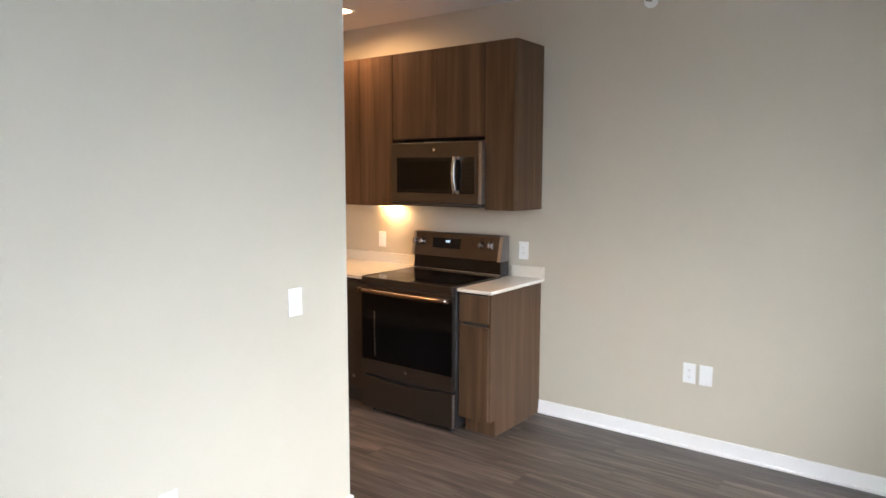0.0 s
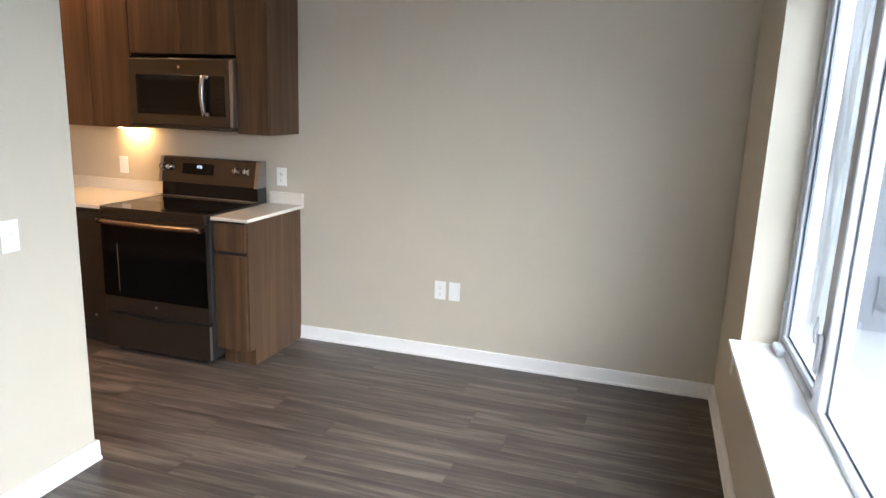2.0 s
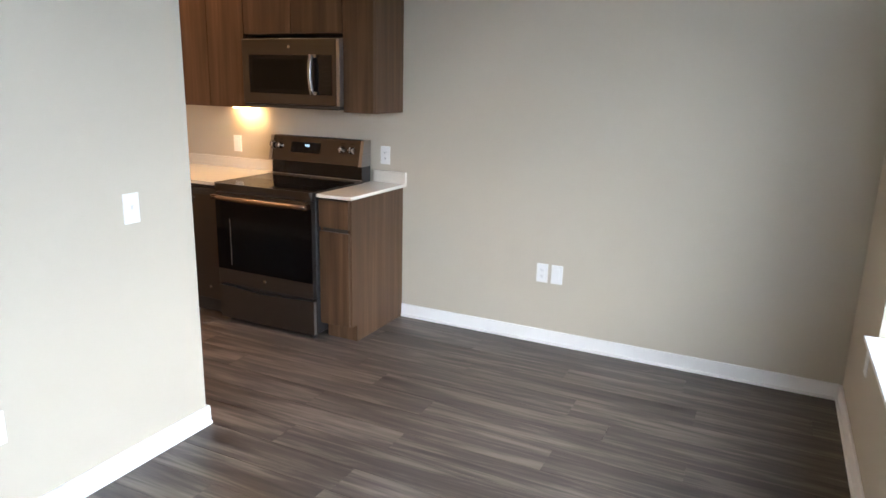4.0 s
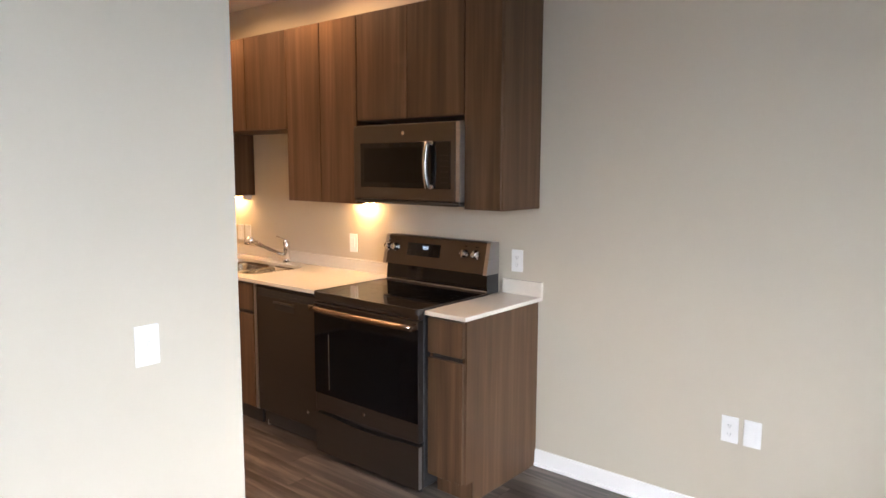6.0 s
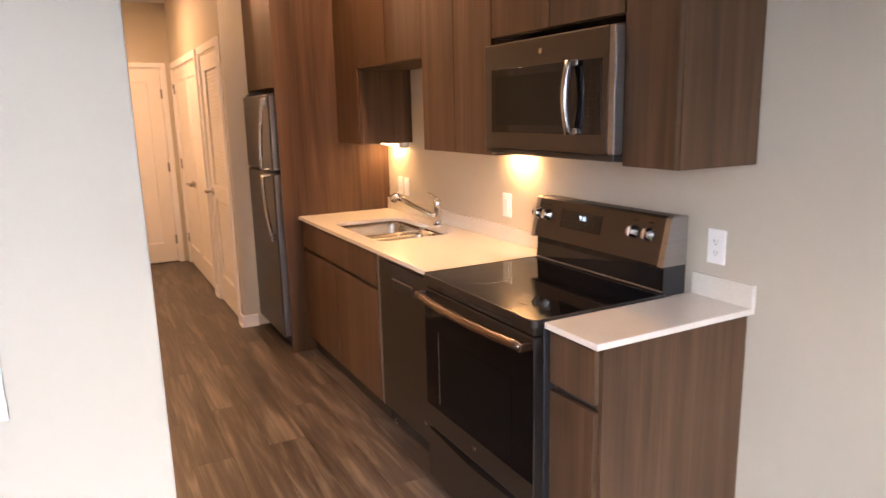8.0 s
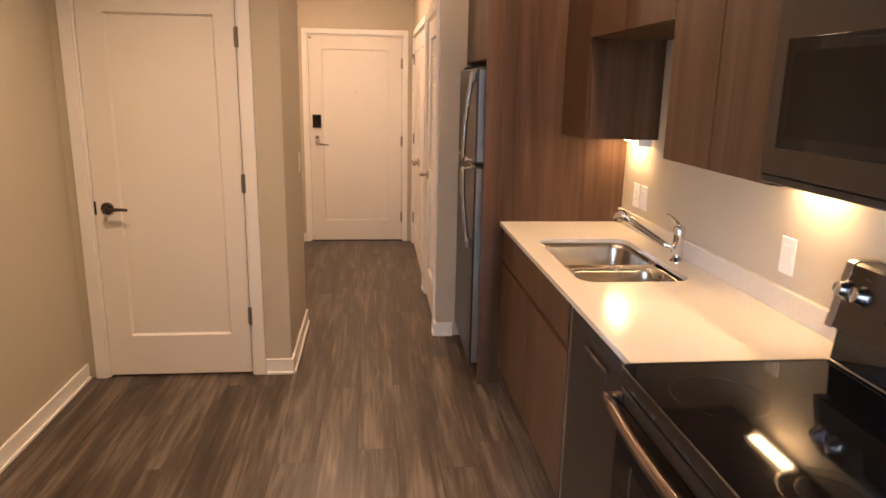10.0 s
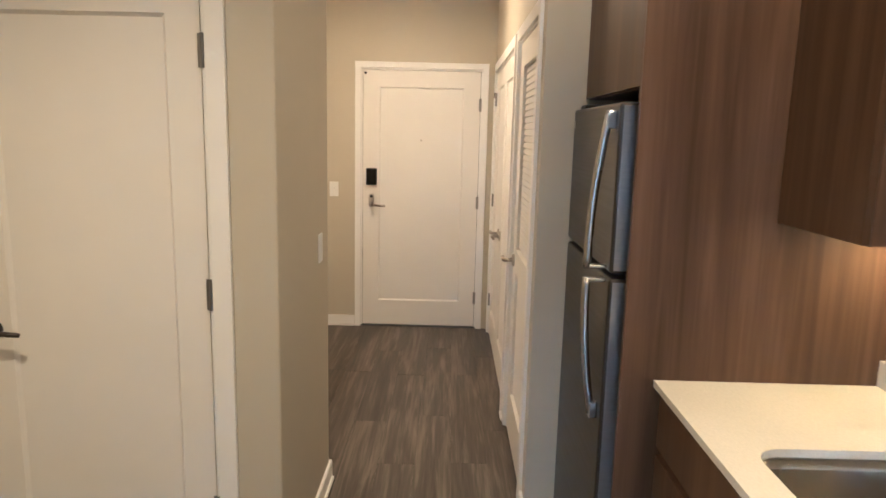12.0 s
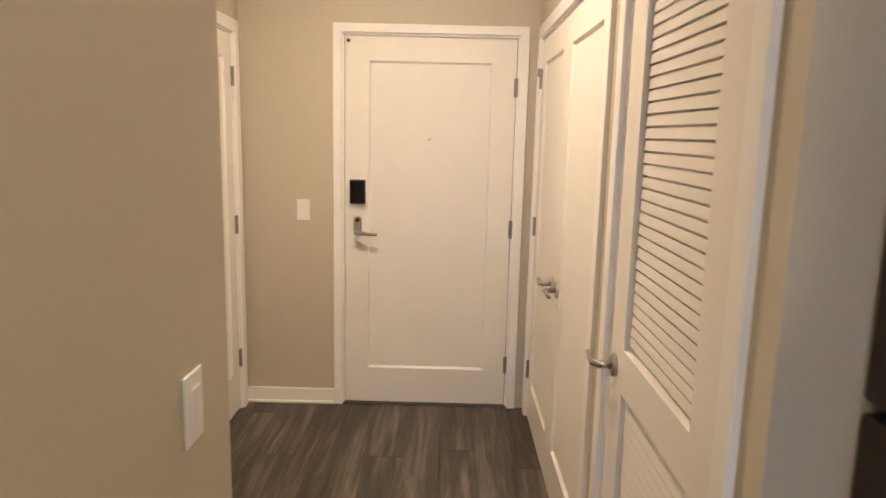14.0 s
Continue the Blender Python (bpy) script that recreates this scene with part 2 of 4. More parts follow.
def tube(points, radii, bm=None, n=12, flat=1.0):
    """A round bar along points; flat squeezes it sideways."""
    t = bmesh.new()
    pts = [Vector(p) for p in points]
    rad = list(radii) if isinstance(radii, (list, tuple)) else [radii] * len(pts)
    rings, up = [], Vector((0, 0, 1))
    for k, p in enumerate(pts):
        d = (pts[min(k + 1, len(pts) - 1)] - pts[max(k - 1, 0)]).normalized()
        ref = up if abs(d.z) < 0.9 else Vector((1, 0, 0))
        u = d.cross(ref).normalized()
        w = u.cross(d).normalized()
        rings.append([t.verts.new(p + rad[k] * (u * math.cos(a) * flat + w * math.sin(a))) for a in [2 * math.pi * j / n for j in range(n)]])
    for r0, r1 in zip(rings, rings[1:]):
        for j in range(n):
            t.faces.new((r0[j], r0[(j + 1) % n], r1[(j + 1) % n], r1[j]))
    t.faces.new(rings[0][::-1])
    t.faces.new(rings[-1])
    return join(bm, t) if bm else t


def rounded(x0, x1, y0, y1, r, n=6):
    out = []
    for cx, cy, a0 in ((x1 - r, y1 - r, 0), (x0 + r, y1 - r, 90), (x0 + r, y0 + r, 180), (x1 - r, y0 + r, 270)):
        out += [(cx + r * math.cos(radians(a0 + 90 * k / n)), cy + r * math.sin(radians(a0 + 90 * k / n))) for k in range(n + 1)]
    return out


def plate(outer, holes, z0, z1, b=0.0):
    """A slab with holes, lying flat."""
    t = bmesh.new()
    edges = []
    for loop in (outer, *holes):
        vs = [t.verts.new((x, y, z1)) for x, y in loop]
        edges += [t.edges.new((vs[k], vs[(k + 1) % len(vs)])) for k in range(len(vs))]
    bmesh.ops.triangle_fill(t, use_beauty=True, use_dissolve=False, edges=edges)
    grown = bmesh.ops.extrude_face_region(t, geom=list(t.faces))
    for v in grown["geom"]:
        if isinstance(v, bmesh.types.BMVert):
            v.co.z = z0
    return t


def profile(points, x0, x1):
    """A bar along x with the outline given in (y, z)."""
    t = bmesh.new()
    a, c = [t.verts.new((x0, y, z)) for y, z in points], [t.verts.new((x1, y, z)) for y, z in points]
    t.faces.new(a[::-1])
    t.faces.new(c)
    for k in range(len(points)):
        j = (k + 1) % len(points)
        t.faces.new((a[k], a[j], c[j], c[k]))
    return t


def letters(name, text, size, m, mat, parent, label=""):
    cu = bpy.data.curves.new(name, "FONT")
    cu.body, cu.size, cu.extrude, cu.align_x, cu.align_y = text, size, 0.0004, "CENTER", "CENTER"
    tmp = bpy.data.objects.new(name, cu)
    scene.collection.objects.link(tmp)
    me = bpy.data.meshes.new_from_object(tmp.evaluated_get(bpy.context.evaluated_depsgraph_get()))
    bpy.data.objects.remove(tmp)
    me.transform(Matrix.Translation(-OFFSET[parent.name]) @ m)
    me.materials.clear()
    me.materials.append(mat)
    ob = new(name, me)
    ob.parent = parent
    OFFSET[ob.name] = OFFSET[parent.name]
    return tagged(ob, label)


# ---- large structure ----
CEIL = 2.72
solid("floor_slab", box(-6.7, 3.0, -5.8, 0.3, -0.20, -0.012), SUBFLOOR, "concrete slab under the plank floor", "floor")
solid("ceiling", box(-6.7, 3.0, -5.8, 0.3, CEIL, CEIL + 0.2), CEILING, "flat white painted ceiling", "ceiling")
solid("wall_kitchen", box(-3.81, 2.65, 0, 0.14, -0.01, CEIL), PAINT, "greige painted wall behind the kitchen run", "wall")
# the wall with the window
WY0, WY1, WZ0, WZ1 = -5.2, -0.77, 0.595, 2.28
w = box(2.65, 2.90, WY1, 0.14, -0.01, CEIL)
box(2.65, 2.90, -5.8, WY0, -0.01, CEIL, bm=w)
box(2.65, 2.90, WY0, WY1, -0.01, WZ0, bm=w)
box(2.65, 2.90, WY0, WY1, WZ1, CEIL, bm=w)
solid("wall_window", w, PAINT, "greige painted wall round the wide window", "wall")
solid("wall_back", box(-3.2, 2.65, -5.8, -5.66, -0.01, CEIL), PAINT, "plain greige painted wall", "wall")
solid("wall_partition", box(-0.145, -0.03, -5.66, -1.752, -0.01, CEIL, 0.004, seg=2), PAINT, "greige painted partition wall with a free end", "wall")
solid("wall_recess", box(-3.05, -0.145, -2.99, -2.87, -0.01, CEIL), PAINT, "greige painted wall beside the white door", "wall")
w = box(-3.17, -3.05, -1.975, -1.92, -0.01, CEIL)
box(-3.17, -3.05, -2.99, -2.765, -0.01, CEIL, bm=w)
box(-3.17, -3.05, -2.765, -1.975, 2.055, CEIL, bm=w)
solid("wall_side_door", w, PAINT, "greige painted wall holding a white door", "wall")
solid("wall_hall_corner", box(-3.90, -3.05, -1.92, -1.772, -0.01, CEIL, 0.006, seg=3), PAINT, "greige painted wall at the mouth of the hall", "wall")
solid("wall_alcove_side", box(-3.90, -3.78, -2.51, -1.90, -0.01, CEIL), PAINT, "greige painted wall of the entry alcove", "wall")
w = box(-5.53, -3.78, -2.63, -2.51, -0.01, CEIL)
box(-6.4, -6.30, -2.63, -2.51, -0.01, CEIL, bm=w)
box(-6.30, -5.53, -2.63, -2.51, 2.055, CEIL, bm=w)
solid("wall_alcove", w, PAINT, "greige painted wall holding the alcove door", "wall")
w = box(-6.54, -6.4, -2.63, -1.9575, -0.01, CEIL)
box(-6.54, -6.4, -1.0075, -0.79, -0.01, CEIL, bm=w)
box(-6.54, -6.4, -1.9575, -1.0075, 2.078, CEIL, bm=w)
solid("wall_entry", w, PAINT, "greige painted wall round the entry door", "wall")
HY = -0.905
w = box(-6.4, -6.295, HY, -0.79, -0.01, CEIL)
box(-6.295, -4.755, HY, -0.79, 2.055, CEIL, bm=w)
box(-4.755, -4.53, HY, -0.79, -0.01, CEIL, bm=w)
box(-4.53, -3.745, HY, -0.79, 2.055, CEIL, bm=w)
box(-3.745, -3.60, HY, 0, -0.01, CEIL, bm=w)
solid("wall_hall", w, PAINT, "greige painted hall wall holding the closet doors", "wall")
solid("wall_fridge_side", box(-3.81, -3.745, -0.79, 0, -0.01, CEIL), PAINT, "greige painted wall beside the refrigerator", "wall")
solid("wall_closet_back", box(-6.54, -3.81, -0.30, -0.20, -0.01, CEIL), PAINT, "plain wall at the back of the closets", "wall")
# unseen walls, added to stop daylight leaking in behind the hall
solid("shell_wall_entry", box(-6.80, -6.70, -5.8, 0.3, -0.2, CEIL + 0.2), PAINT, "unseen plain wall added beyond the entry door to keep daylight out", "wall")
w = box(-6.70, -3.2, -5.8, -5.66, -0.2, CEIL)
box(-6.70, -3.81, 0.15, 0.29, -0.2, CEIL, bm=w)
solid("shell_wall_ends", w, PAINT, "unseen plain walls added to close the shell against daylight", "wall")
solid("wall_bath_back", box(-4.3, -4.2, -5.66, -2.63, -0.01, CEIL), PAINT, "plain wall behind the side door", "wall")


def baseboard(x0, x1, y0, y1, out):
    """A board with an eased top along a wall, and the quarter-round shoe at its foot; out is the side facing the room."""
    bm = box(x0, x1, y0, y1, 0.0, 0.078)
    join(bm, box(x0, x1, y0, y1, 0.078, 0.09, 0.0025))
    ob = solid("baseboard", bm, TRIM, "white painted wooden baseboard along the wall", "baseboard", "baseboards")
    OFFSET[ob.name] = Vector()
    k = "xy".index(out[1])
    lo, hi = [x0, y0], [x1, y1]
    if out[0] == "+":
        lo[k], hi[k] = hi[k], hi[k] + 0.011
    else:
        lo[k], hi[k] = lo[k] - 0.011, lo[k]
    part("shoe_moulding", box(lo[0], hi[0], lo[1], hi[1], 0.0, 0.017, 0.004, seg=2), TRIM, ob)


baseboard(0.016, 2.637, -0.013, 0.0, "-y")
baseboard(2.637, 2.65, -5.66, -0.013, "-x")
baseboard(-0.03, -0.017, -5.66, -1.739, "+x")
baseboard(-0.145, -0.03, -1.752, -1.739, "+y")
baseboard(-0.158, -0.145, -2.87, -1.739, "-x")
baseboard(-3.037, -0.158, -2.87, -2.857, "+y")
baseboard(-3.05, -3.037, -1.912, -1.759, "+x")
baseboard(-3.90, -3.05, -1.772, -1.759, "+y")
baseboard(-3.913, -3.90, -2.497, -1.759, "-x")
baseboard(-6.4, -6.387, -2.51, -2.006, "+x")
baseboard(-5.47, -3.913, -2.51, -2.497, "+y")
baseboard(-3.685, -3.587, HY - 0.013, HY, "-y")
baseboard(-3.60, -3.587, HY, -0.80, "+x")
baseboard(-4.695, -4.59, HY - 0.013, HY, "-y")


# ---- doors ----
def hinge(parent, x, z, y=0.0):
    h = part("hinge", tube([(x, y + 0.006, z - 0.05), (x, y + 0.006, z + 0.05)], 0.0075, n=10), HINGE, parent, "satin nickel hinge")
    part("hinge_leaf", box(x - 0.016, x + 0.016, y - 0.001, y + 0.003, z - 0.049, z + 0.049), HINGE, h)


def lever(parent, x, z, y, turn, mat, label):
    """A lever handle on a round rose; turn is the way that it points, along the door."""
    r = part("lever_handle", tube([(x, y, z), (x, y + 0.008, z), (x, y + 0.012, z)], [0.032, 0.032, 0.026], n=24), mat, parent, label)
    pts = [(x, y + 0.01, z), (x, y + 0.045, z), (x + turn * 0.02, y + 0.056, z), (x + turn * 0.07, y + 0.056, z + 0.002), (x + turn * 0.115, y + 0.052, z - 0.002)]
    part("lever", tube(pts, [0.011, 0.011, 0.011, 0.009, 0.007], n=12), mat, r, smooth=True)


def casing(parent, width, height, face=0.0, cw=0.06):
    """White trim round an opening, proud of the wall."""
    a, e, h = width / 2, width / 2 + cw, height + cw
    bm = bmesh.new()
    bm.faces.new([bm.verts.new((x, face, z)) for x, z in ((-e, 0), (-e, h), (e, h), (e, 0), (a, 0), (a, height), (-a, height), (-a, 0))])
    grown = bmesh.ops.extrude_face_region(bm, geom=list(bm.faces))
    front_verts = [v for v in grown["geom"] if isinstance(v, bmesh.types.BMVert)]
    bmesh.ops.translate(bm, verts=front_verts, vec=(0, 0.016, 0))
    bmesh.ops.bevel(bm, geom=[g for g in bm.edges if all(v.co.y > face + 0.01 for v in g.verts)], offset=0.003, segments=2, affect="EDGES", profile=0.5)
    part("casing", bm, TRIM, parent)
    part("jamb", box(-width / 2, -width / 2 + 0.012, face - 0.12, face, 0, height - 0.012), TRIM, parent)
    part("jamb", box(width / 2 - 0.012, width / 2, face - 0.12, face, 0, height - 0.012), TRIM, parent)
    part("jamb", box(-width / 2, width / 2, face - 0.12, face, height - 0.012, height), TRIM, parent)


def shaker(parent, x0, x1, z0, z1, stile, top, bottom, face=-0.004, stile_r=None):
    """A leaf with one sunk panel."""
    sr = stile_r or stile
    bm = box(x0, x0 + stile, face - 0.038, face, z0, z1)
    box(x1 - sr, x1, face - 0.038, face, z0, z1, bm=bm)
    box(x0 + stile, x1 - sr, face - 0.038, face, z1 - top, z1, bm=bm)
    box(x0 + stile, x1 - sr, face - 0.038, face, z0, z0 + bottom, bm=bm)
    leaf = part("door_leaf", bm, DOORPAINT, parent)
    bm = bmesh.new()
    loops = []
    for inset, y in ((0, face - 0.034), (0, face - 0.0015), (0.011, face - 0.012)):
        xs, zs = (x0 + stile + inset, x1 - sr - inset), (z0 + bottom + inset, z1 - top - inset)
        loops.append([bm.verts.new((xs[i], y, zs[k])) for i, k in ((0, 0), (1, 0), (1, 1), (0, 1))])
    for lower, upper_ in zip(loops, loops[1:]):
        for k in range(4):
            j = (k + 1) % 4
            bm.faces.new((lower[k], lower[j], upper_[j], upper_[k]))
    bm.faces.new(loops[0][::-1])
    bm.faces.new(loops[-1])
    part("door_panel", bm, DOORPAINT, leaf)
    # dark strips put in for the shade of the gaps beside the leaf
    for a, e in ((x0 - 0.004, x0 - 0.0005), (x1 + 0.0005, x1 + 0.004)):
        part("gap_shade", box(a, e, face - 0.036, face - 0.016, z0, z1), GASKET_AND_GAP, leaf)
    return leaf


def door(name, x, y, rz, label):
    return thing(name, x, y, 0.0, rz or 360, label, "door", kind="structure")


# local frame of a door: x along the leaf, +y out of the wall towards the viewer
d = door("door_1", -6.4, -1.4825, -90, "closed white one-panel entry door with a black card reader")
casing(d, 0.95, 2.078, cw=0.046)
shaker(d, -0.460, 0.460, 0.014, 2.064, 0.128, 0.128, 0.205, -0.012)
for z in (1.81, 1.042, 0.255):
    hinge(d, -0.465, z, -0.012)
rd = part("card_reader", box(0.346, 0.433, -0.012, 0.014, 1.167, 1.30, 0.006, seg=2), BLACK, d, "black card reader plate")
part("reader_face", box(0.354, 0.425, 0.014, 0.0155, 1.175, 1.292), BLACKGLASS, rd)
es = plate(rounded(0.368, 0.412, 0.985, 1.095, 0.021), [], -0.012, -0.002)
bmesh.ops.rotate(es, verts=es.verts, matrix=Matrix(((1, 0, 0), (0, 0, 1), (0, 1, 0))))
ep = part("lock_plate", es, NICKEL, d, "satin nickel lock plate")
part("lock_cylinder", tube([(0.39, -0.004, 1.075), (0.39, 0.004, 1.075)], 0.011, n=16), BLACK, ep)
part("lever", tube([(0.39, -0.004, 1.015), (0.39, 0.045, 1.015), (0.37, 0.055, 1.012), (0.32, 0.055, 1.006), (0.275, 0.052, 1.004)], [0.014, 0.012, 0.011, 0.009, 0.008]), NICKEL, d, "satin nickel lever handle", True)
part("peephole", tube([(0.0, -0.024, 1.526), (0.0, -0.018, 1.526)], 0.007, n=12), NICKEL, d)
part("threshold", box(-0.475, 0.475, -0.11, 0.004, 0.0, 0.010, 0.003), GASKET_AND_GAP, d, "dark metal threshold strip")
# small dark block for an unidentified black mark at the top corner
part("black_mark", box(0.432, 0.449, -0.012, 0.004, 2.03, 2.045, 0.002), BRONZE, d)

d = door("door_2", -3.05, -2.37, -90, "closed white one-panel side door with a dark bronze lever")
casing(d, 0.79, 2.055)
shaker(d, -0.378, 0.380, 0.012, 2.040, 0.102, 0.12, 0.225, -0.006, 0.125)
for z in (1.816, 1.077, 0.344):
    hinge(d, -0.386, z, -0.006)
lever(d, 0.315, 0.945, -0.006, -1, BRONZE, "dark bronze lever handle")
part("strike", box(0.372, 0.383, -0.006, -0.0035, 0.91, 0.98), BRONZE, d)

d = door("door_3", -5.915, -2.51, 360, "closed white alcove door beside the entry wall")
OFFSET[d.name] = Vector()
casing(d, 0.77, 2.055, 0.0)
shaker(d, -0.373, 0.373, 0.012, 2.041, 0.11, 0.12, 0.225, -0.006)
for z in (1.83, 1.05, 0.30):
    hinge(d, -0.376, z, -0.006)
lever(d, 0.31, 0.945, -0.006, -1, NICKEL, "satin nickel lever handle")

d = door("door_4", -5.525, HY, 180, "closed pair of white one-panel closet doors")
casing(d, 1.54, 2.055)
shaker(d, -0.757, -0.0015, 0.012, 2.041, 0.10, 0.12, 0.20, -0.004)
shaker(d, 0.0015, 0.757, 0.012, 2.041, 0.10, 0.12, 0.20, -0.004)
for z in (1.85, 1.08, 0.28):
    hinge(d, -0.76, z, -0.004)
    hinge(d, 0.76, z, -0.004)
lever(d, 0.065, 0.92, -0.004, 1, NICKEL, "satin nickel lever handle")
lever(d, -0.065, 0.92, -0.004, -1, NICKEL, "satin nickel lever handle")
part("catch", box(0.735, 0.765, -0.004, 0.02, 1.86, 1.90, 0.002), NICKEL, d)

d = door("door_5", -4.1375, HY, 180, "closed white louvred closet door with a nickel lever")
casing(d, 0.785, 2.055)
face = -0.004
bm = box(-0.38, -0.24, face - 0.035, face, 0.012, 2.041)
box(0.25, 0.38, face - 0.035, face, 0.012, 2.041, bm=bm)
for z0, z1 in ((0.012, 0.24), (0.895, 1.012), (1.92, 2.041)):
    box(-0.24, 0.25, face - 0.035, face, z0, z1, bm=bm)
leaf = part("door_leaf", bm, DOORPAINT, d)
part("louvre_back", box(-0.24, 0.25, face - 0.031, face - 0.026, 0.24, 1.92), DOORPAINT, leaf)
SL = box(-0.24, 0.25, -0.0035, 0.0035, -0.0123, 0.0123, 0.001)
bmesh.ops.rotate(SL, verts=SL.verts, matrix=Matrix.Rotation(radians(6), 3, "X"))
slat_mesh = finish("slat", SL, DOORPAINT)
for z0, z1, count in ((0.252, 0.885, 22), (1.024, 1.912, 30)):
    for k in range(count):
        s = new("slat", slat_mesh)
        s.parent = leaf
        s.location = (0, face - 0.018, z0 + (z1 - z0) * (k + 0.5) / count)
for z in (1.80, 1.06, 0.30):
    hinge(d, -0.384, z, face)
lever(d, 0.325, 0.948, face, 1, NICKEL, "satin nickel lever handle")


# ---- window ----
win = thing("window_1", 2.80, (WY0 + WY1) / 2, WZ0, 0, "wide white vinyl window with a narrow casement sash", "window", kind="structure")
FX0, FX1 = 2.80, 2.87
MUL = -1.50
bm = box(FX0, FX1, WY1 - 0.035, WY1, WZ0 + 0.02, WZ1, 0.003)
part("window_frame", bm, CASEWHITE, win)
part("window_frame", box(FX0, FX1, WY0, WY0 + 0.055, WZ0 + 0.02, WZ1, 0.004), CASEWHITE, win)
part("window_frame", box(FX0, FX1, WY0 + 0.055, WY1 - 0.035, WZ0 + 0.02, WZ0 + 0.05, 0.003), CASEWHITE, win)
part("window_frame", box(FX0, FX1, WY0 + 0.055, WY1 - 0.035, WZ1 - 0.055, WZ1, 0.004), CASEWHITE, win)
for my in (MUL, -4.40):
    part("mullion", box(FX0 - 0.005, FX1, my - 0.06, my + 0.03, WZ0 + 0.05, WZ1 - 0.055, 0.005), CASEWHITE, win)
for y0, y1 in ((MUL + 0.03, WY1 - 0.035), (WY0 + 0.055, -4.46)):
    s = part("sash", box(FX0 + 0.008, FX0 + 0.05, y1 - 0.025, y1, WZ0 + 0.055, WZ1 - 0.06, 0.003), CASEWHITE, win)
    part("sash_rail", box(FX0 + 0.008, FX0 + 0.05, y0, y0 + 0.045, WZ0 + 0.055, WZ1 - 0.06, 0.004), CASEWHITE, s)
    part("sash_rail", box(FX0 + 0.008, FX0 + 0.05, y0 + 0.045, y1 - 0.025, WZ0 + 0.055, WZ0 + 0.08, 0.003), CASEWHITE, s)
    part("sash_rail", box(FX0 + 0.008, FX0 + 0.05, y0 + 0.045, y1 - 0.025, WZ1 - 0.105, WZ1 - 0.06, 0.004), CASEWHITE, s)
for y0, y1, z0, z1 in ((MUL + 0.075, WY1 - 0.06, WZ0 + 0.08, WZ1 - 0.105), (-4.37, MUL - 0.06, WZ0 + 0.05, WZ1 - 0.055), (WY0 + 0.08, -4.505, WZ0 + 0.08, WZ1 - 0.105)):
    g = part("pane", box(FX0 + 0.030, FX0 + 0.034, y0, y1, z0, z1), GLASS, win)
    g.visible_shadow = False
    bm = box(FX0 + 0.024, FX0 + 0.029, y0, y0 + 0.008, z0, z1)
    box(FX0 + 0.024, FX0 + 0.029, y1 - 0.008, y1, z0, z1, bm=bm)
    box(FX0 + 0.024, FX0 + 0.029, y0 + 0.008, y1 - 0.008, z0, z0 + 0.008, bm=bm)
    box(FX0 + 0.024, FX0 + 0.029, y0 + 0.008, y1 - 0.008, z1 - 0.008, z1, bm=bm)
    part("gasket", bm, GASKET_AND_GAP, win)
lt = part("latch", box(FX0 - 0.022, FX0 - 0.005, MUL - 0.018, MUL + 0.018, 0.76, 0.90, 0.009, seg=3), CASEWHITE, win, "white sash latch")
part("latch_lever", tube([(FX0 - 0.022, MUL, 0.87), (FX0 - 0.032, MUL, 0.90), (FX0 - 0.030, MUL, 0.955)], [0.012, 0.009, 0.006], n=10), CASEWHITE, lt, smooth=True)
part("crank_cover", box(FX0 - 0.035, FX0, WY1 - 0.18, WY1 - 0.06, WZ0 + 0.02, WZ0 + 0.055, 0.012, seg=3), CASEWHITE, win, "white crank cover")
for z in (0.80, 1.45):
    part("sash_keeper", box(FX0 - 0.008, FX0, WY1 - 0.05, WY1 - 0.02, z, z + 0.03, 0.002), CASEWHITE, win)
solid("window_sill", box(2.598, 2.80, WY0, WY1, WZ0, WZ0 + 0.02, 0.004, seg=2), TRIM, "deep white painted window sill", "window sill")

# loose protective film hanging outside the casement
bm = bmesh.new()
cols, rows_ = 40, 30
grid = [[bm.verts.new((2.888 + 0.012 * math.sin(j * 0.9 + 0.12 * k) * (1 - k / rows_ * 0.5) + 0.01 * noise.noise(Vector((j * 0.3, k * 0.15, 0))), -1.405 + 0.56 * j / cols + 0.02 * noise.noise(Vector((k * 0.2, 3.3, 0))), 0.75 + 1.9 * k / rows_)) for j in range(cols + 1)] for k in range(rows_ + 1)]
for k in range(rows_):
    for j in range(cols):
        bm.faces.new((grid[k][j], grid[k][j + 1], grid[k + 1][j + 1], grid[k + 1][j]))
f = solid("plastic_film", bm, FILM, "loose clear plastic film hanging outside the window", "plastic film", kind="thing", smooth=True)

# outside
solid("ground", box(3.5, 2500, -2500, 2500, -9.2, -9.0), GROUND, "pale ground far below the window", "ground")
b = thing("apartment_building", 22, 40, -9, 0, "grey apartment building across the way", "building")
part("wall", box(6, 42, 34, 50, -9, 9), FACADE, b)
part("roof", box(5.6, 42.4, 33.6, 50.4, 9, 9.5), FACADE_DARK, b)
wmesh = finish("window", box(-0.7, 0.7, -0.1, 0.1, 0, 1.7), FACADE_DARK)
for fl in range(5):
    for k in range(11):
        o = new("window", wmesh)
        o.parent = b
        o.location = (8 + 3.1 * k - 22, 34 - 40, 1.2 + 3.3 * fl)

# ---- kitchen: cabinets ----
UF = -0.352


def front(name, x0, x1, z0, z1, y, parent, label=""):
    g = 0.0024
    return part(name, box(x0 + g, x1 - g, y, y + 0.019, z0 + g, z1 - g, 0.001), LAMINATE, parent, label)


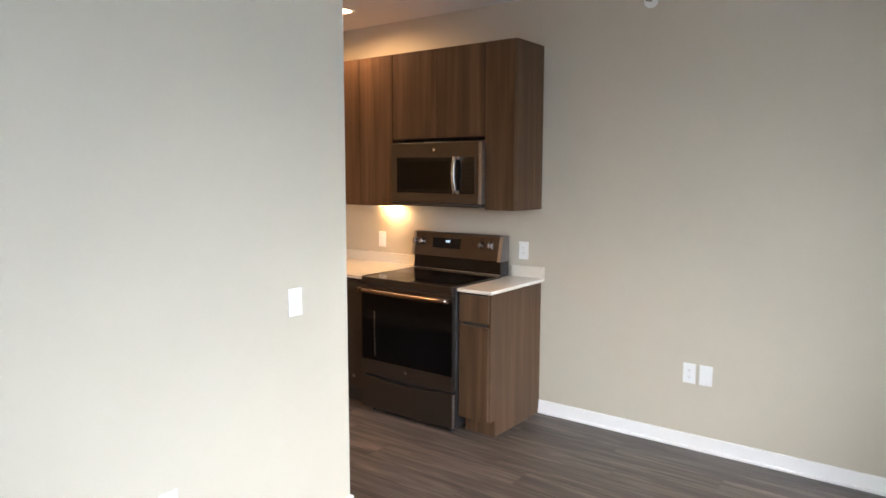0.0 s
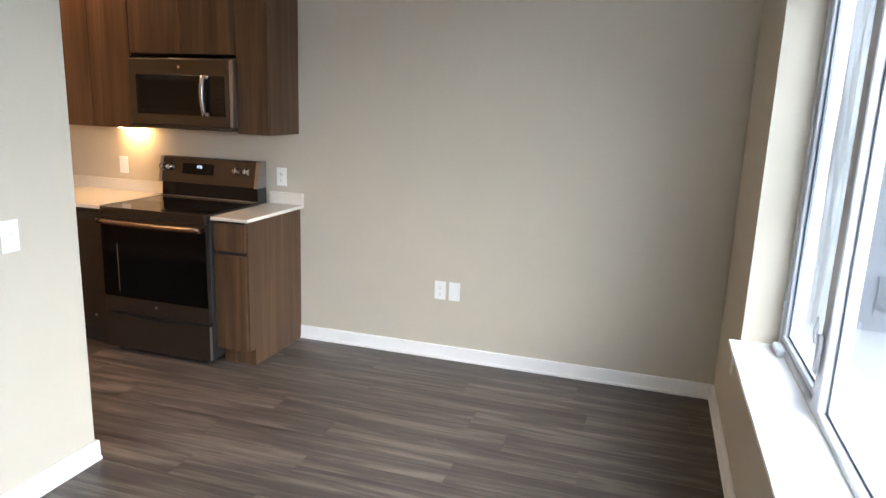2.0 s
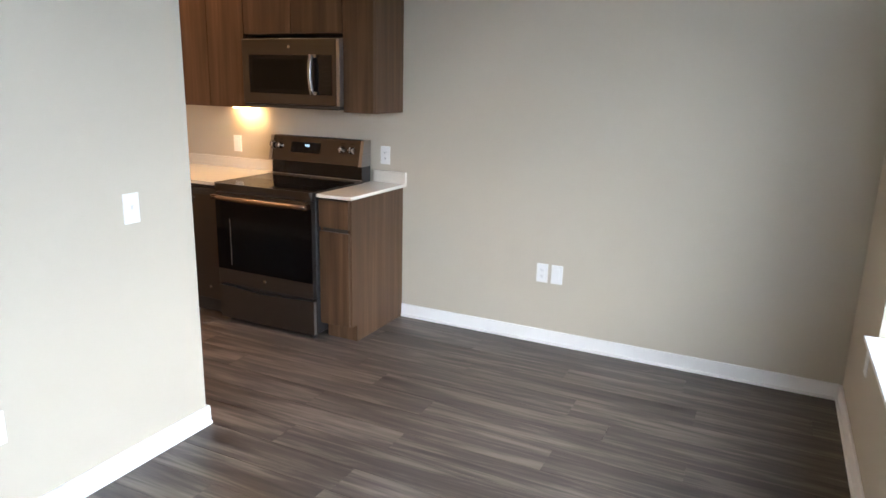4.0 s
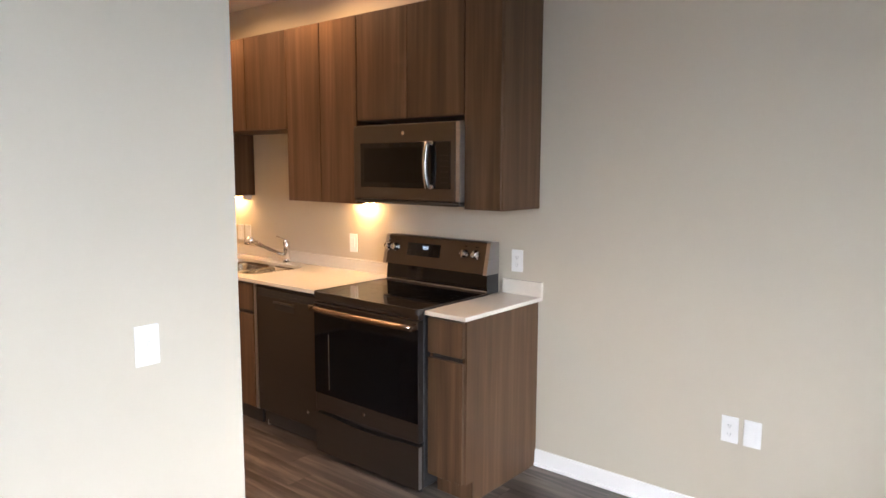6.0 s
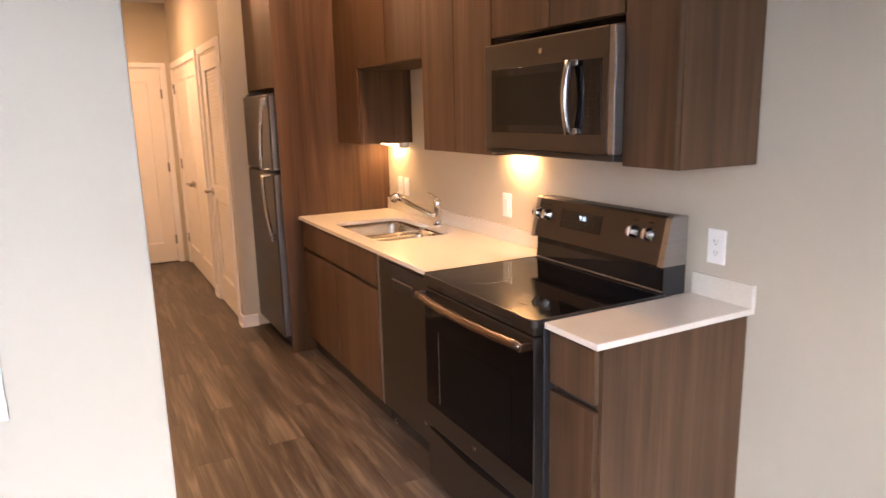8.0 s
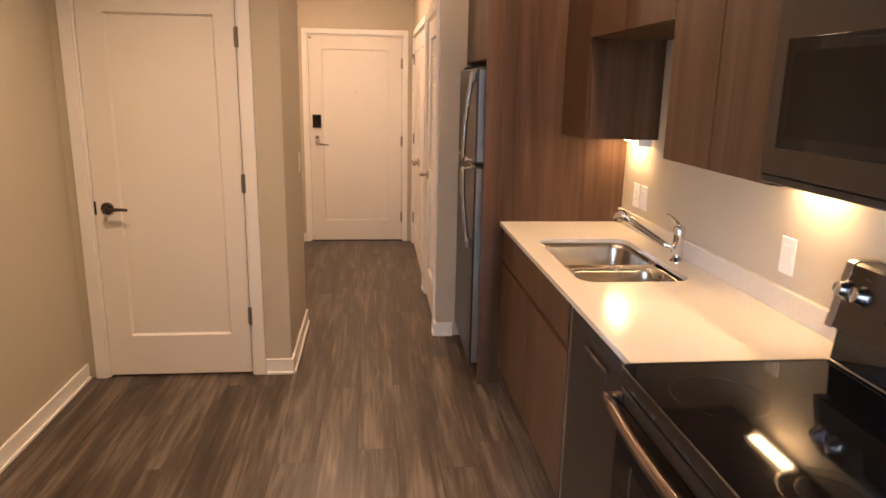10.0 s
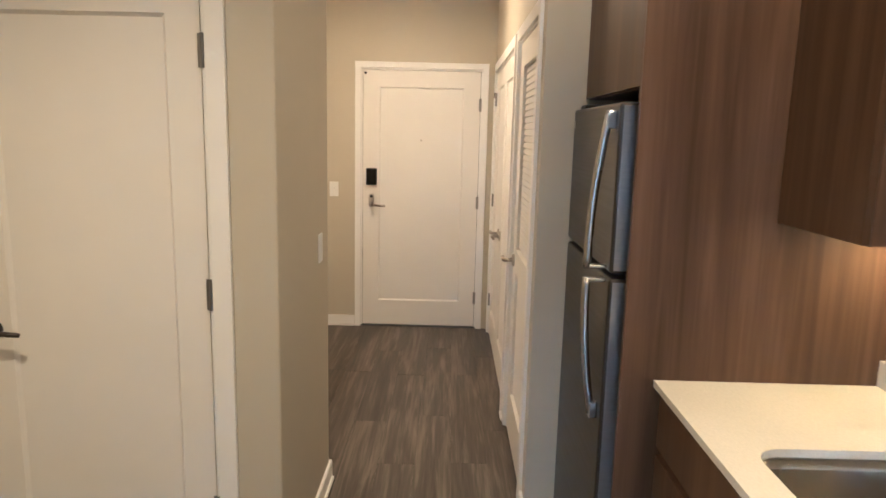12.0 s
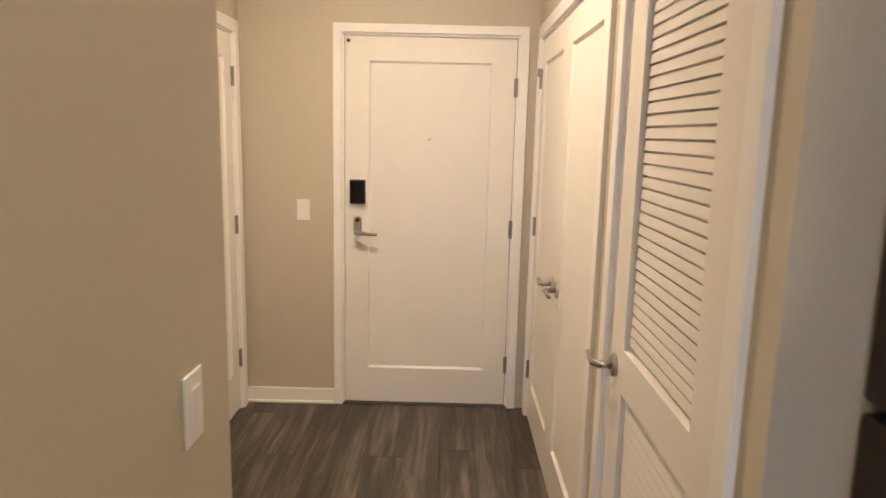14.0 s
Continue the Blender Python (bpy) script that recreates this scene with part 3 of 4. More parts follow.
def upper(x0, x1, z0, label, doors, depth=UF, z1=2.41):
    c = thing("upper_cabinet", (x0 + x1) / 2, depth / 2, z0, 0, label, "cabinet", "kitchen wall cabinets")
    part("side_panel", box(x0, x0 + 0.016, depth + 0.02, -0.001, z0, z1), LAMINATE, c)
    part("side_panel", box(x1 - 0.016, x1, depth + 0.02, -0.001, z0, z1), LAMINATE, c)
    part("bottom_panel", box(x0 + 0.016, x1 - 0.016, depth + 0.02, -0.001, z0, z0 + 0.016), LAMINATE, c)
    part("top_panel", box(x0 + 0.016, x1 - 0.016, depth + 0.02, -0.001, z1 - 0.016, z1), LAMINATE, c)
    part("back_panel", box(x0 + 0.016, x1 - 0.016, -0.012, -0.001, z0 + 0.016, z1 - 0.016), LAMINATE, c)
    for a, e in zip(doors, doors[1:]):
        front("cabinet_door", a, e, z0, z1, depth, c)
    return c


upper(-0.210, 0.008, 1.372, "narrow tall brown wood-laminate wall cabinet beside the microwave", (-0.210, 0.008))
upper(-0.970, -0.211, 1.834, "short two-door brown laminate wall cabinet above the microwave", (-0.970, -0.590, -0.211))
upper(-1.597, -0.971, 1.372, "tall two-door brown wood-laminate wall cabinet", (-1.597, -1.284, -0.971))
upper(-2.459, -1.598, 1.812, "short two-door brown laminate wall cabinet above the sink", (-2.459, -2.03, -1.598))
upper(-2.844, -2.460, 1.372, "tall brown laminate wall cabinet beside the tall panel", (-2.844, -2.460))
upper(-3.598, -2.866, 1.728, "deep brown laminate cabinet above the refrigerator", (-3.598, -2.866), -0.745)
solid("end_panel", box(-2.865, -2.845, -0.746, -0.001, 0, 2.41, 0.001), LAMINATE, "tall brown wood-laminate panel beside the refrigerator", "panel", kind="thing")

BF = -0.632


def base(x0, x1, label, split, drawer_z=0.70, kick=KICK_AND_GAP, kick_y=-0.585):
    c = thing("base_cabinet", (x0 + x1) / 2, BF / 2, 0, 0, label, "cabinet", "kitchen base cabinets")
    part("side_panel", box(x0, x0 + 0.016, BF + 0.021, -0.001, 0.105, 0.893), LAMINATE, c)
    part("side_panel", box(x1 - 0.016, x1, BF + 0.021, -0.001, 0.105, 0.893), LAMINATE, c)
    part("bottom_panel", box(x0 + 0.016, x1 - 0.016, BF + 0.021, -0.001, 0.105, 0.121), LAMINATE, c)
    part("back_panel", box(x0 + 0.016, x1 - 0.016, -0.012, -0.001, 0.121, 0.893), LAMINATE, c)
    part("rail", box(x0 + 0.016, x1 - 0.016, BF + 0.023, BF + 0.035, drawer_z - 0.03, drawer_z + 0.03), KICK_AND_GAP, c)
    part("toe_kick", box(x0, x1, kick_y, kick_y + 0.015, 0, 0.105), kick, c)
    front("drawer_front", x0, x1, drawer_z + 0.012, 0.882, BF, c)
    for a, e in zip(split, split[1:]):
        front("cabinet_door", a, e, 0.108, drawer_z - 0.008, BF, c)
    return c


c = base(-0.204, 0.008, "narrow brown laminate base cabinet at the end of the run", (-0.204, 0.008), kick=LAMINATE, kick_y=-0.555)
bm = box(0.008, 0.014, -0.608, -0.001, 0.105, 0.893)
box(0.008, 0.014, -0.557, -0.001, 0, 0.105, bm=bm)
part("side_panel", bm, LAMINATE, c)
c = base(-2.844, -1.602, "wide brown laminate sink base cabinet", (-2.844, -2.223, -1.602))
solid("filler_strip", box(-1.600, -1.576, -0.628, -0.02, 0.105, 0.893, 0.002), SLATE_LIGHT, "pale metal filler strip beside the dishwasher", "filler strip", kind="thing")

# worktops
SX0, SX1, SY0, SY1 = -2.430, -1.715, -0.560, -0.135
bm = plate([(-2.844, -0.652), (-0.976, -0.652), (-0.976, -0.001), (-2.844, -0.001)], [rounded(SX0, SX1, SY0, SY1, 0.07)], 0.894, 0.914)
solid("worktop", bm, QUARTZ, "cream quartz worktop with a sink cutout", "worktop", kind="thing")
solid("worktop", box(-0.205, 0.039, -0.652, -0.001, 0.894, 0.914, 0.0015), QUARTZ, "short cream quartz worktop beside the range", "worktop", kind="thing")
solid("backsplash", box(-2.844, -0.98, -0.021, -0.001, 0.914, 0.990, 0.0015), QUARTZ, "low cream quartz upstand behind the sink", "backsplash", kind="thing")
solid("backsplash", box(-0.203, 0.041, -0.021, -0.001, 0.914, 0.990, 0.0015), QUARTZ, "low cream quartz upstand beside the range", "backsplash", kind="thing")

# sink
sk = thing("sink", -2.06, -0.34, 0.70, 0, "double-bowl undermount stainless steel sink", "sink")


def bowl(x0, x1, y0, y1, depth):
    bm = bmesh.new()
    rings = []
    for inset, z, r in ((-0.012, 0.892, 0.07), (0.0, 0.889, 0.068), (0.006, 0.87, 0.066), (0.012, 0.892 - depth + 0.03, 0.06), (0.025, 0.892 - depth + 0.008, 0.055), (0.045, 0.892 - depth, 0.045)):
        rings.append([bm.verts.new((x, y, z)) for x, y in rounded(x0 + inset, x1 - inset, y0 + inset, y1 - inset, r)])
    for a, e in zip(rings, rings[1:]):
        for k in range(len(a)):
            j = (k + 1) % len(a)
            bm.faces.new((a[k], a[j], e[j], e[k]))
    bm.faces.new(rings[-1])
    return bm


bA = part("bowl", bowl(SX0 + 0.006, -2.025, SY0 + 0.004, SY1 - 0.004, 0.20), BASIN, sk, smooth=True)
bB = part("bowl", bowl(-2.0, SX1 - 0.006, SY0 + 0.004, SY1 - 0.03, 0.17), BASIN, sk, smooth=True)
part("divider", box(-2.037, -1.989, SY0 - 0.01, SY1 - 0.02, 0.880, 0.8928, 0.006, seg=3), BASIN, sk)
for bx, z, p_ in ((-2.215, 0.6935, bA), (-1.86, 0.7235, bB)):
    part("drain", tube([(bx, -0.34, z), (bx, -0.34, z + 0.004), (bx, -0.34, z + 0.005)], [0.045, 0.043, 0.03], n=24), CHROME, p_)

# faucet
fc = thing("faucet", -2.0, -0.075, 0.914, 0, "chrome single-lever kitchen faucet with an angled spout", "faucet")
part("base", tube([(-2.0, -0.075, 0.914), (-2.0, -0.075, 0.918), (-2.0, -0.075, 0.922)], [0.029, 0.029, 0.024], n=24), CHROME, fc)
part("body", tube([(-2.0, -0.075, 0.918), (-2.0, -0.075, 1.03), (-2.0, -0.075, 1.055), (-2.0, -0.075, 1.063)], [0.023, 0.022, 0.024, 0.018], n=24), CHROME, fc, smooth=True)
part("spout", tube([(-2.005, -0.085, 0.960), (-2.045, -0.122, 0.985), (-2.12, -0.190, 1.033), (-2.168, -0.234, 1.065)], [0.0125, 0.013, 0.014, 0.016], n=16), CHROME, fc, smooth=True)
part("spray_head", tube([(-2.160, -0.227, 1.060), (-2.170, -0.236, 1.069), (-2.182, -0.247, 1.073), (-2.193, -0.257, 1.066), (-2.199, -0.262, 1.052)], [0.015, 0.023, 0.027, 0.027, 0.023], n=16), CHROME, fc, smooth=True)
part("nozzle", tube([(-2.199, -0.262, 1.053), (-2.201, -0.264, 1.046)], [0.021, 0.018], n=16), BLACK, fc, "black spray nozzle")
part("handle", tube([(-1.998, -0.075, 1.058), (-2.015, -0.076, 1.072), (-2.06, -0.080, 1.088), (-2.10, -0.085, 1.094)], [0.012, 0.008, 0.0045, 0.004], n=12, flat=1.0), CHROME, fc, smooth=True)

# under-cabinet lights
for x0, x1, y in ((-1.36, -1.15, -0.055), (-2.79, -2.56, -0.055)):
    u = thing("under_cabinet_light", (x0 + x1) / 2, y, 1.354, 0, "slim lit warm light bar under the wall cabinet", "light", "under-cabinet lights")
    part("housing", box(x0, x1, y - 0.03, y + 0.03, 1.358, 1.3715, 0.002), PLATE, u)
    part("lens", box(x0 + 0.01, x1 - 0.01, y - 0.018, y + 0.018, 1.3545, 1.358), LED, u, "glowing warm lens")
solid("junction_box", box(-2.52, -2.472, -0.075, -0.02, 1.338, 1.3715, 0.003), PLATE, "small white plastic box under the cabinet", "junction box", kind="thing")

# ceiling lights, recessed and lit
def downlight(x, y, lens_r, lens, watts, beam):
    dl = thing("downlight", x, y, CEIL - 0.012, 0, "round recessed warm ceiling light, lit", "light", "ceiling lights")
    ring = bmesh.new()
    n_ = 32
    loops = [[ring.verts.new((x + r * math.cos(2 * math.pi * k / n_), y + r * math.sin(2 * math.pi * k / n_), z)) for k in range(n_)] for r, z in ((lens_r + 0.024, CEIL - 0.001), (lens_r + 0.022, CEIL - 0.008), (lens_r + 0.002, CEIL - 0.008), (lens_r, CEIL - 0.001))]
    for a, e in zip(loops, loops[1:] + loops[:1]):
        for k in range(n_):
            j = (k + 1) % n_
            ring.faces.new((a[k], a[j], e[j], e[k]))
    part("trim_ring", ring, PLATE, dl)
    part("lens", tube([(x, y, CEIL - 0.006), (x, y, CEIL - 0.001)], lens_r, n=32), lens, dl, "glowing warm lens")
    if watts:
        lamp = bpy.data.lights.new("downlight_lamp", "AREA")
        lamp.shape, lamp.size, lamp.energy, lamp.color, lamp.spread = "DISK", 2 * lens_r, watts, (1.0, 0.56, 0.245), radians(beam)
        ob = new("downlight_lamp", lamp)
        ob.location = (x, y, CEIL - 0.012)


downlight(-1.30, -0.50, 0.064, SOFT_BULB, 3.4, 165)
downlight(-2.20, -0.56, 0.064, SOFT_BULB, 3.0, 165)
downlight(-3.15, -0.93, 0.064, SOFT_BULB, 0.9, 120)
downlight(-1.85, -2.12, 0.064, SOFT_BULB, 6.2, 132)
downlight(-5.05, -1.69, 0.088, BULB, 0, 0)

# ---- appliances ----
RX0, RX1 = -0.970, -0.210
rg = thing("range", (RX0 + RX1) / 2, -0.35, 0, 0, "dark slate electric range with a black glass cooktop", "range")
rg.location.y = -0.374
part("body", box(RX0 + 0.004, RX1 - 0.004, -0.62, -0.03, 0.035, 0.895, 0.003), BLACK, rg)
ck = part("cooktop", plate(rounded(RX0 + 0.004, RX1 - 0.004, -0.662, -0.10, 0.02), [], 0.899, 0.921), BLACKGLASS, rg, "black glass cooktop")
part("cooktop_trim", plate(rounded(RX0 - 0.002, RX1 + 0.002, -0.668, -0.094, 0.026), [rounded(RX0 + 0.004, RX1 - 0.004, -0.662, -0.10, 0.02)], 0.896, 0.9222), SLATE, ck, "slate metal cooktop rim")


def burner(cx, cy, r):
    bm = bmesh.new()
    n_ = 40
    a = [bm.verts.new((cx + r * math.cos(2 * math.pi * k / n_), cy + r * math.sin(2 * math.pi * k / n_), 0.9214)) for k in range(n_)]
    b_ = [bm.verts.new((cx + (r - 0.0025) * math.cos(2 * math.pi * k / n_), cy + (r - 0.0025) * math.sin(2 * math.pi * k / n_), 0.9214)) for k in range(n_)]
    for k in range(n_):
        j = (k + 1) % n_
        bm.faces.new((a[k], a[j], b_[j], b_[k]))
    part("burner_ring", bm, RINGS, ck)


for cx, cy, r in ((-0.78, -0.50, 0.11), (-0.40, -0.50, 0.085), (-0.40, -0.50, 0.055), (-0.78, -0.23, 0.075), (-0.40, -0.23, 0.11)):
    burner(cx, cy, r)
# back console: black riser, slanted control panel
part("riser", profile([(-0.107, 0.915), (-0.02, 0.915), (-0.02, 1.03), (-0.097, 1.03)], RX0 + 0.006, RX1 - 0.006), BLACKGLASS, rg)
part("riser_trim", tube([(RX0 + 0.01, -0.110, 0.926), (RX1 - 0.01, -0.110, 0.926)], 0.004, n=8), SLATE_LIGHT, rg)
PB, PT = (-0.130, 1.022), (-0.094, 1.182)
cp = part("control_panel", profile([PB, (-0.02, 1.022), (-0.02, 1.186), (-0.082, 1.188), PT], RX0 + 0.024, RX1 - 0.024), SLATE_PANEL, rg)
for x0, x1 in ((RX0, RX0 + 0.024), (RX1 - 0.024, RX1)):
    part("end_cap", profile([(-0.133, 1.018), (-0.019, 1.018), (-0.019, 1.188), (-0.082, 1.190), (-0.096, 1.184)], x0, x1), SLATE_LIGHT, cp, "brushed metal end cap")
part("console_side", box(RX1 - 0.004, RX1 - 0.001, -0.122, -0.02, 0.915, 1.02), BLACK, cp)
slope = Vector((0, PT[0] - PB[0], PT[1] - PB[1])).normalized()
outward = Vector((0, -slope.z, slope.y))


def on_panel(x, h):
    """A place on the slanted panel, h from 0 at its foot to 1 at its top."""
    return Vector((x, PB[0] + (PT[0] - PB[0]) * h, PB[1] + (PT[1] - PB[1]) * h))


def panel_box(x0, x1, h0, h1, out0, out1):
    bm = bmesh.new()
    vs = [[bm.verts.new(on_panel(x, h) + outward * o) for x, h in ((x0, h0), (x1, h0), (x1, h1), (x0, h1))] for o in (out0, out1)]
    bm.faces.new(vs[0][::-1])
    bm.faces.new(vs[1])
    for k in range(4):
        j = (k + 1) % 4
        bm.faces.new((vs[0][k], vs[0][j], vs[1][j], vs[1][k]))
    return bm


ds = part("display", panel_box(-0.79, -0.545, 0.36, 0.80, -0.001, 0.0015), BLACKGLASS, cp, "black glass clock display")
tilt = math.degrees(math.atan2(slope.z, slope.y))
dm = Matrix.Translation(on_panel(-0.655, 0.66) + outward * 0.0022) @ pose(0, 0, 0, tilt)
letters("clock", "9:35", 0.023, dm, DIGITS, ds, "lit clock digits")
for k in range(5):
    for h in (0.42, 0.52):
        part("key_mark", panel_box(-0.775 + 0.045 * k, -0.760 + 0.045 * k, h, h + 0.025, 0.0014, 0.0019), MARK, ds)
for x in (-0.940, -0.880, -0.372, -0.298):
    c0 = on_panel(x, 0.60)
    kn = part("knob", tube([c0, c0 + outward * 0.006, c0 + outward * 0.010, c0 + outward * 0.026, c0 + outward * 0.030], [0.026, 0.026, 0.021, 0.018, 0.014], n=24), STEEL, cp, "steel knob", True)
    g0 = c0 + outward * 0.027
    part("grip", tube([g0 - slope * 0.018, g0 + slope * 0.018], [0.006, 0.006], n=8), CHROME, kn)
    part("dial_mark", panel_box(x - 0.012, x + 0.012, 0.84, 0.87, 0.0002, 0.0008), MARK, cp)
# oven door and drawer
DF = -0.66
part("vent_strip", box(RX0 + 0.006, RX1 - 0.006, -0.657, -0.62, 0.868, 0.8955, 0.002), SLATE, rg)
for k in range(10):
    part("vent_slot", box(RX0 + 0.12 + 0.053 * k, RX0 + 0.16 + 0.053 * k, -0.6585, -0.656, 0.874, 0.888), KICK_AND_GAP, rg)
od = part("oven_door", box(RX0 + 0.004, RX1 - 0.004, DF, -0.622, 0.268, 0.864, 0.005, seg=2), SLATE, rg)
part("door_glass", box(RX0 + 0.006, RX1 - 0.006, DF - 0.003, DF, 0.366, 0.825, 0.001), DOORGLASS, od)
part("oven_window", box(RX0 + 0.125, RX1 - 0.125, DF - 0.0042, DF - 0.003, 0.405, 0.695), OVENGLASS, od, "dark oven window")
part("window_trim", box(RX0 + 0.120, RX0 + 0.1235, DF - 0.005, DF - 0.003, 0.40, 0.70), SLATE_LIGHT, od)
hp = []
for k in range(13):
    u = k / 12
    hp.append((RX0 + 0.018 + (RX1 - RX0 - 0.036) * u, -0.695 - 0.022 * math.sin(math.pi * u), 0.838))
oh = part("oven_handle", tube(hp, 0.0165, n=14), HANDLE, od, "bowed metal oven handle", True)
for x in (RX0 + 0.022, RX1 - 0.022):
    part("handle_end", box(x - 0.013, x + 0.013, -0.708, DF + 0.001, 0.822, 0.854, 0.005, seg=2), HANDLE, oh)
part("badge", tube([((RX0 + RX1) / 2, DF - 0.001, 0.325), ((RX0 + RX1) / 2, DF + 0.001, 0.325)], 0.010, n=20), STEEL, od)
# drawer with a shallow scooped upper edge
bm = bmesh.new()
n_ = 24
top, bot, topb, botb = [], [], [], []
for k in range(n_ + 1):
    u = k / n_
    x = RX0 + 0.004 + (RX1 - RX0 - 0.008) * u
    z = 0.252 - 0.018 * math.sin(math.pi * u) ** 2
    top.append(bm.verts.new((x, DF, z)))
    bot.append(bm.verts.new((x, DF, 0.035)))
    topb.append(bm.verts.new((x, -0.622, z)))
    botb.append(bm.verts.new((x, -0.622, 0.035)))
for k in range(n_):
    bm.faces.new((bot[k], bot[k + 1], top[k + 1], top[k]))
    bm.faces.new((top[k], top[k + 1], topb[k + 1], topb[k]))
    bm.faces.new((botb[k], botb[k + 1], bot[k + 1], bot[k]))
    bm.faces.new((topb[k], topb[k + 1], botb[k + 1], botb[k]))
bm.faces.new((bot[0], top[0], topb[0], botb[0]))
bm.faces.new((bot[-1], botb[-1], topb[-1], top[-1]))
part("storage_drawer", bm, SLATE, rg)
part("drawer_edge", box(RX1 - 0.0035, RX1 - 0.0005, DF - 0.001, -0.64, 0.04, 0.25), SLATE_LIGHT, rg)
for x in (RX0 + 0.05, RX1 - 0.05):
    for y in (-0.60, -0.08):
        part("foot", tube([(x, y, 0.0), (x, y, 0.036)], 0.016, n=12), BLACK, rg)

# microwave
MX0, MX1, MF, MZ0, MZ1 = -0.947, -0.200, -0.400, 1.398, 1.802
mw = thing("microwave", (MX0 + MX1) / 2, -0.2, MZ0, 0, "slate over-the-range microwave with a bowed steel handle", "microwave")
part("body", box(MX0 + 0.003, MX1 - 0.012, MF + 0.045, -0.002, MZ0 - 0.012, MZ1 + 0.004, 0.003), BLACK, mw)
fr = part("door", box(MX0, MX1 - 0.028, MF, MF + 0.043, MZ0 + 0.012, MZ1, 0.004, seg=2), SLATE_FACE, mw)
part("side_strip", box(MX1 - 0.028, MX1, MF + 0.001, MF + 0.043, MZ0 + 0.012, MZ1, 0.006, seg=2), SLATE_LIGHT, mw, "brushed metal edge strip")
part("vent_grille", box(MX0 + 0.002, MX1 - 0.002, MF + 0.004, MF + 0.045, MZ0 - 0.008, MZ0 + 0.011, 0.003), BLACK, mw)
part("glass", box(MX0 + 0.055, MX1 - 0.055, MF - 0.0025, MF + 0.002, 1.472, 1.708, 0.001), BLACKGLASS, fr)
part("window_mesh", box(MX0 + 0.085, -0.445, MF - 0.0035, MF - 0.0025, 1.500, 1.680), MESHGLASS, fr)
hp = [(-0.392, MF - 0.020 - 0.018 * math.sin(math.pi * k / 10), 1.475 + 0.232 * k / 10) for k in range(11)]
mh = part("handle", tube(hp, 0.0135, n=14), STEEL, fr, "bowed steel handle", True)
for z in (1.482, 1.700):
    part("handle_mount", box(-0.404, -0.358, MF - 0.016, MF + 0.001, z - 0.010, z + 0.010, 0.004, seg=2), STEEL, mh)
for r_ in range(6):
    for k in range(3):
        part("key_mark", box(-0.318 + 0.018 * k, -0.308 + 0.018 * k, MF - 0.0031, MF - 0.0025, 1.50 + 0.027 * r_, 1.507 + 0.027 * r_), MARK, fr)
part("badge", tube([(-0.575, MF - 0.0015, 1.755), (-0.575, MF + 0.001, 1.755)], 0.010, n=20), STEEL, fr)
part("filter", box(MX0 + 0.06, MX1 - 0.08, -0.33, -0.08, MZ0 - 0.016, MZ0 - 0.012), SLATE, mw)

# dishwasher
DX0, DX1 = -1.572, -0.978
dw = thing("dishwasher", (DX0 + DX1) / 2, -0.3, 0, 0, "dark slate dishwasher with a pocket handle", "dishwasher")
part("body", box(DX0 + 0.004, DX1 - 0.004, -0.585, -0.03, 0.02, 0.885), BLACK, dw)
dd = part("door", box(DX0 + 0.006, DX1 - 0.006, -0.632, -0.588, 0.115, 0.872, 0.005, seg=2), SLATE, dw)
part("control_strip", box(DX0 + 0.006, DX1 - 0.006, -0.630, -0.588, 0.874, 0.886, 0.002), BLACK, dw)
cs = part("control_panel", box(DX0 + 0.03, DX1 - 0.03, -0.6345, -0.632, 0.822, 0.866, 0.001), BLACK, dd, "black control panel")
for k in range(9):
    part("button", box(-1.50 + 0.05 * k, -1.476 + 0.05 * k, -0.6352, -0.6345, 0.838, 0.844), SLATE_FACE, cs)
# no hollow is cut: a black patch carries the pocket's shade
part("pocket", box(-1.39, -1.20, -0.6335, -0.625, 0.752, 0.795, 0.004), KICK_AND_GAP, dd, "dark patch for the shade inside the pocket handle")
part("pocket_lip", tube([(-1.395, -0.634, 0.797), (-1.345, -0.641, 0.800), (-1.245, -0.641, 0.800), (-1.195, -0.634, 0.797)], 0.006, n=10), SLATE_FACE, dd)
part("badge", tube([(-1.10, -0.634, 0.20), (-1.10, -0.631, 0.20)], 0.010, n=20), STEEL, dd)
part("toe_panel", box(DX0 + 0.004, DX1 - 0.004, -0.586, -0.5855, 0.012, 0.112), KICK_AND_GAP, dw)
for x in (DX0 + 0.03, DX1 - 0.03):
    part("foot", tube([(x, -0.575, 0), (x, -0.575, 0.035)], 0.012, n=10), SLATE_LIGHT, dw)
    part("mounting_clip", box(x - 0.012, x + 0.012, -0.61, -0.59, 0.886, 0.8935), STEEL, dw)

# refrigerator
FX_0, FX_1, FF = -3.594, -2.897, -0.785
fg = thing("refrigerator", (FX_0 + FX_1) / 2, -0.4, 0, 0, "dark slate top-freezer refrigerator with bowed steel handles", "refrigerator")
part("body", box(FX_0 + 0.004, FX_1 - 0.004, -0.70, -0.05, 0.03, 1.675, 0.004), BLACK, fg)
ft = part("freezer_door", box(FX_0, FX_1, FF, -0.706, 1.208, 1.690, 0.010, seg=3), SLATE, fg)
fb = part("fridge_door", box(FX_0, FX_1, FF, -0.706, 0.095, 1.192, 0.010, seg=3), SLATE, fg)
for p_, z0, z1 in ((ft, 1.211, 1.687), (fb, 0.098, 1.189)):
    part("door_edge", box(FX_1 - 0.0015, FX_1 + 0.0008, FF + 0.010, -0.708, z0 + 0.006, z1 - 0.006), SLATE_LIGHT, p_, "brushed metal door edge")
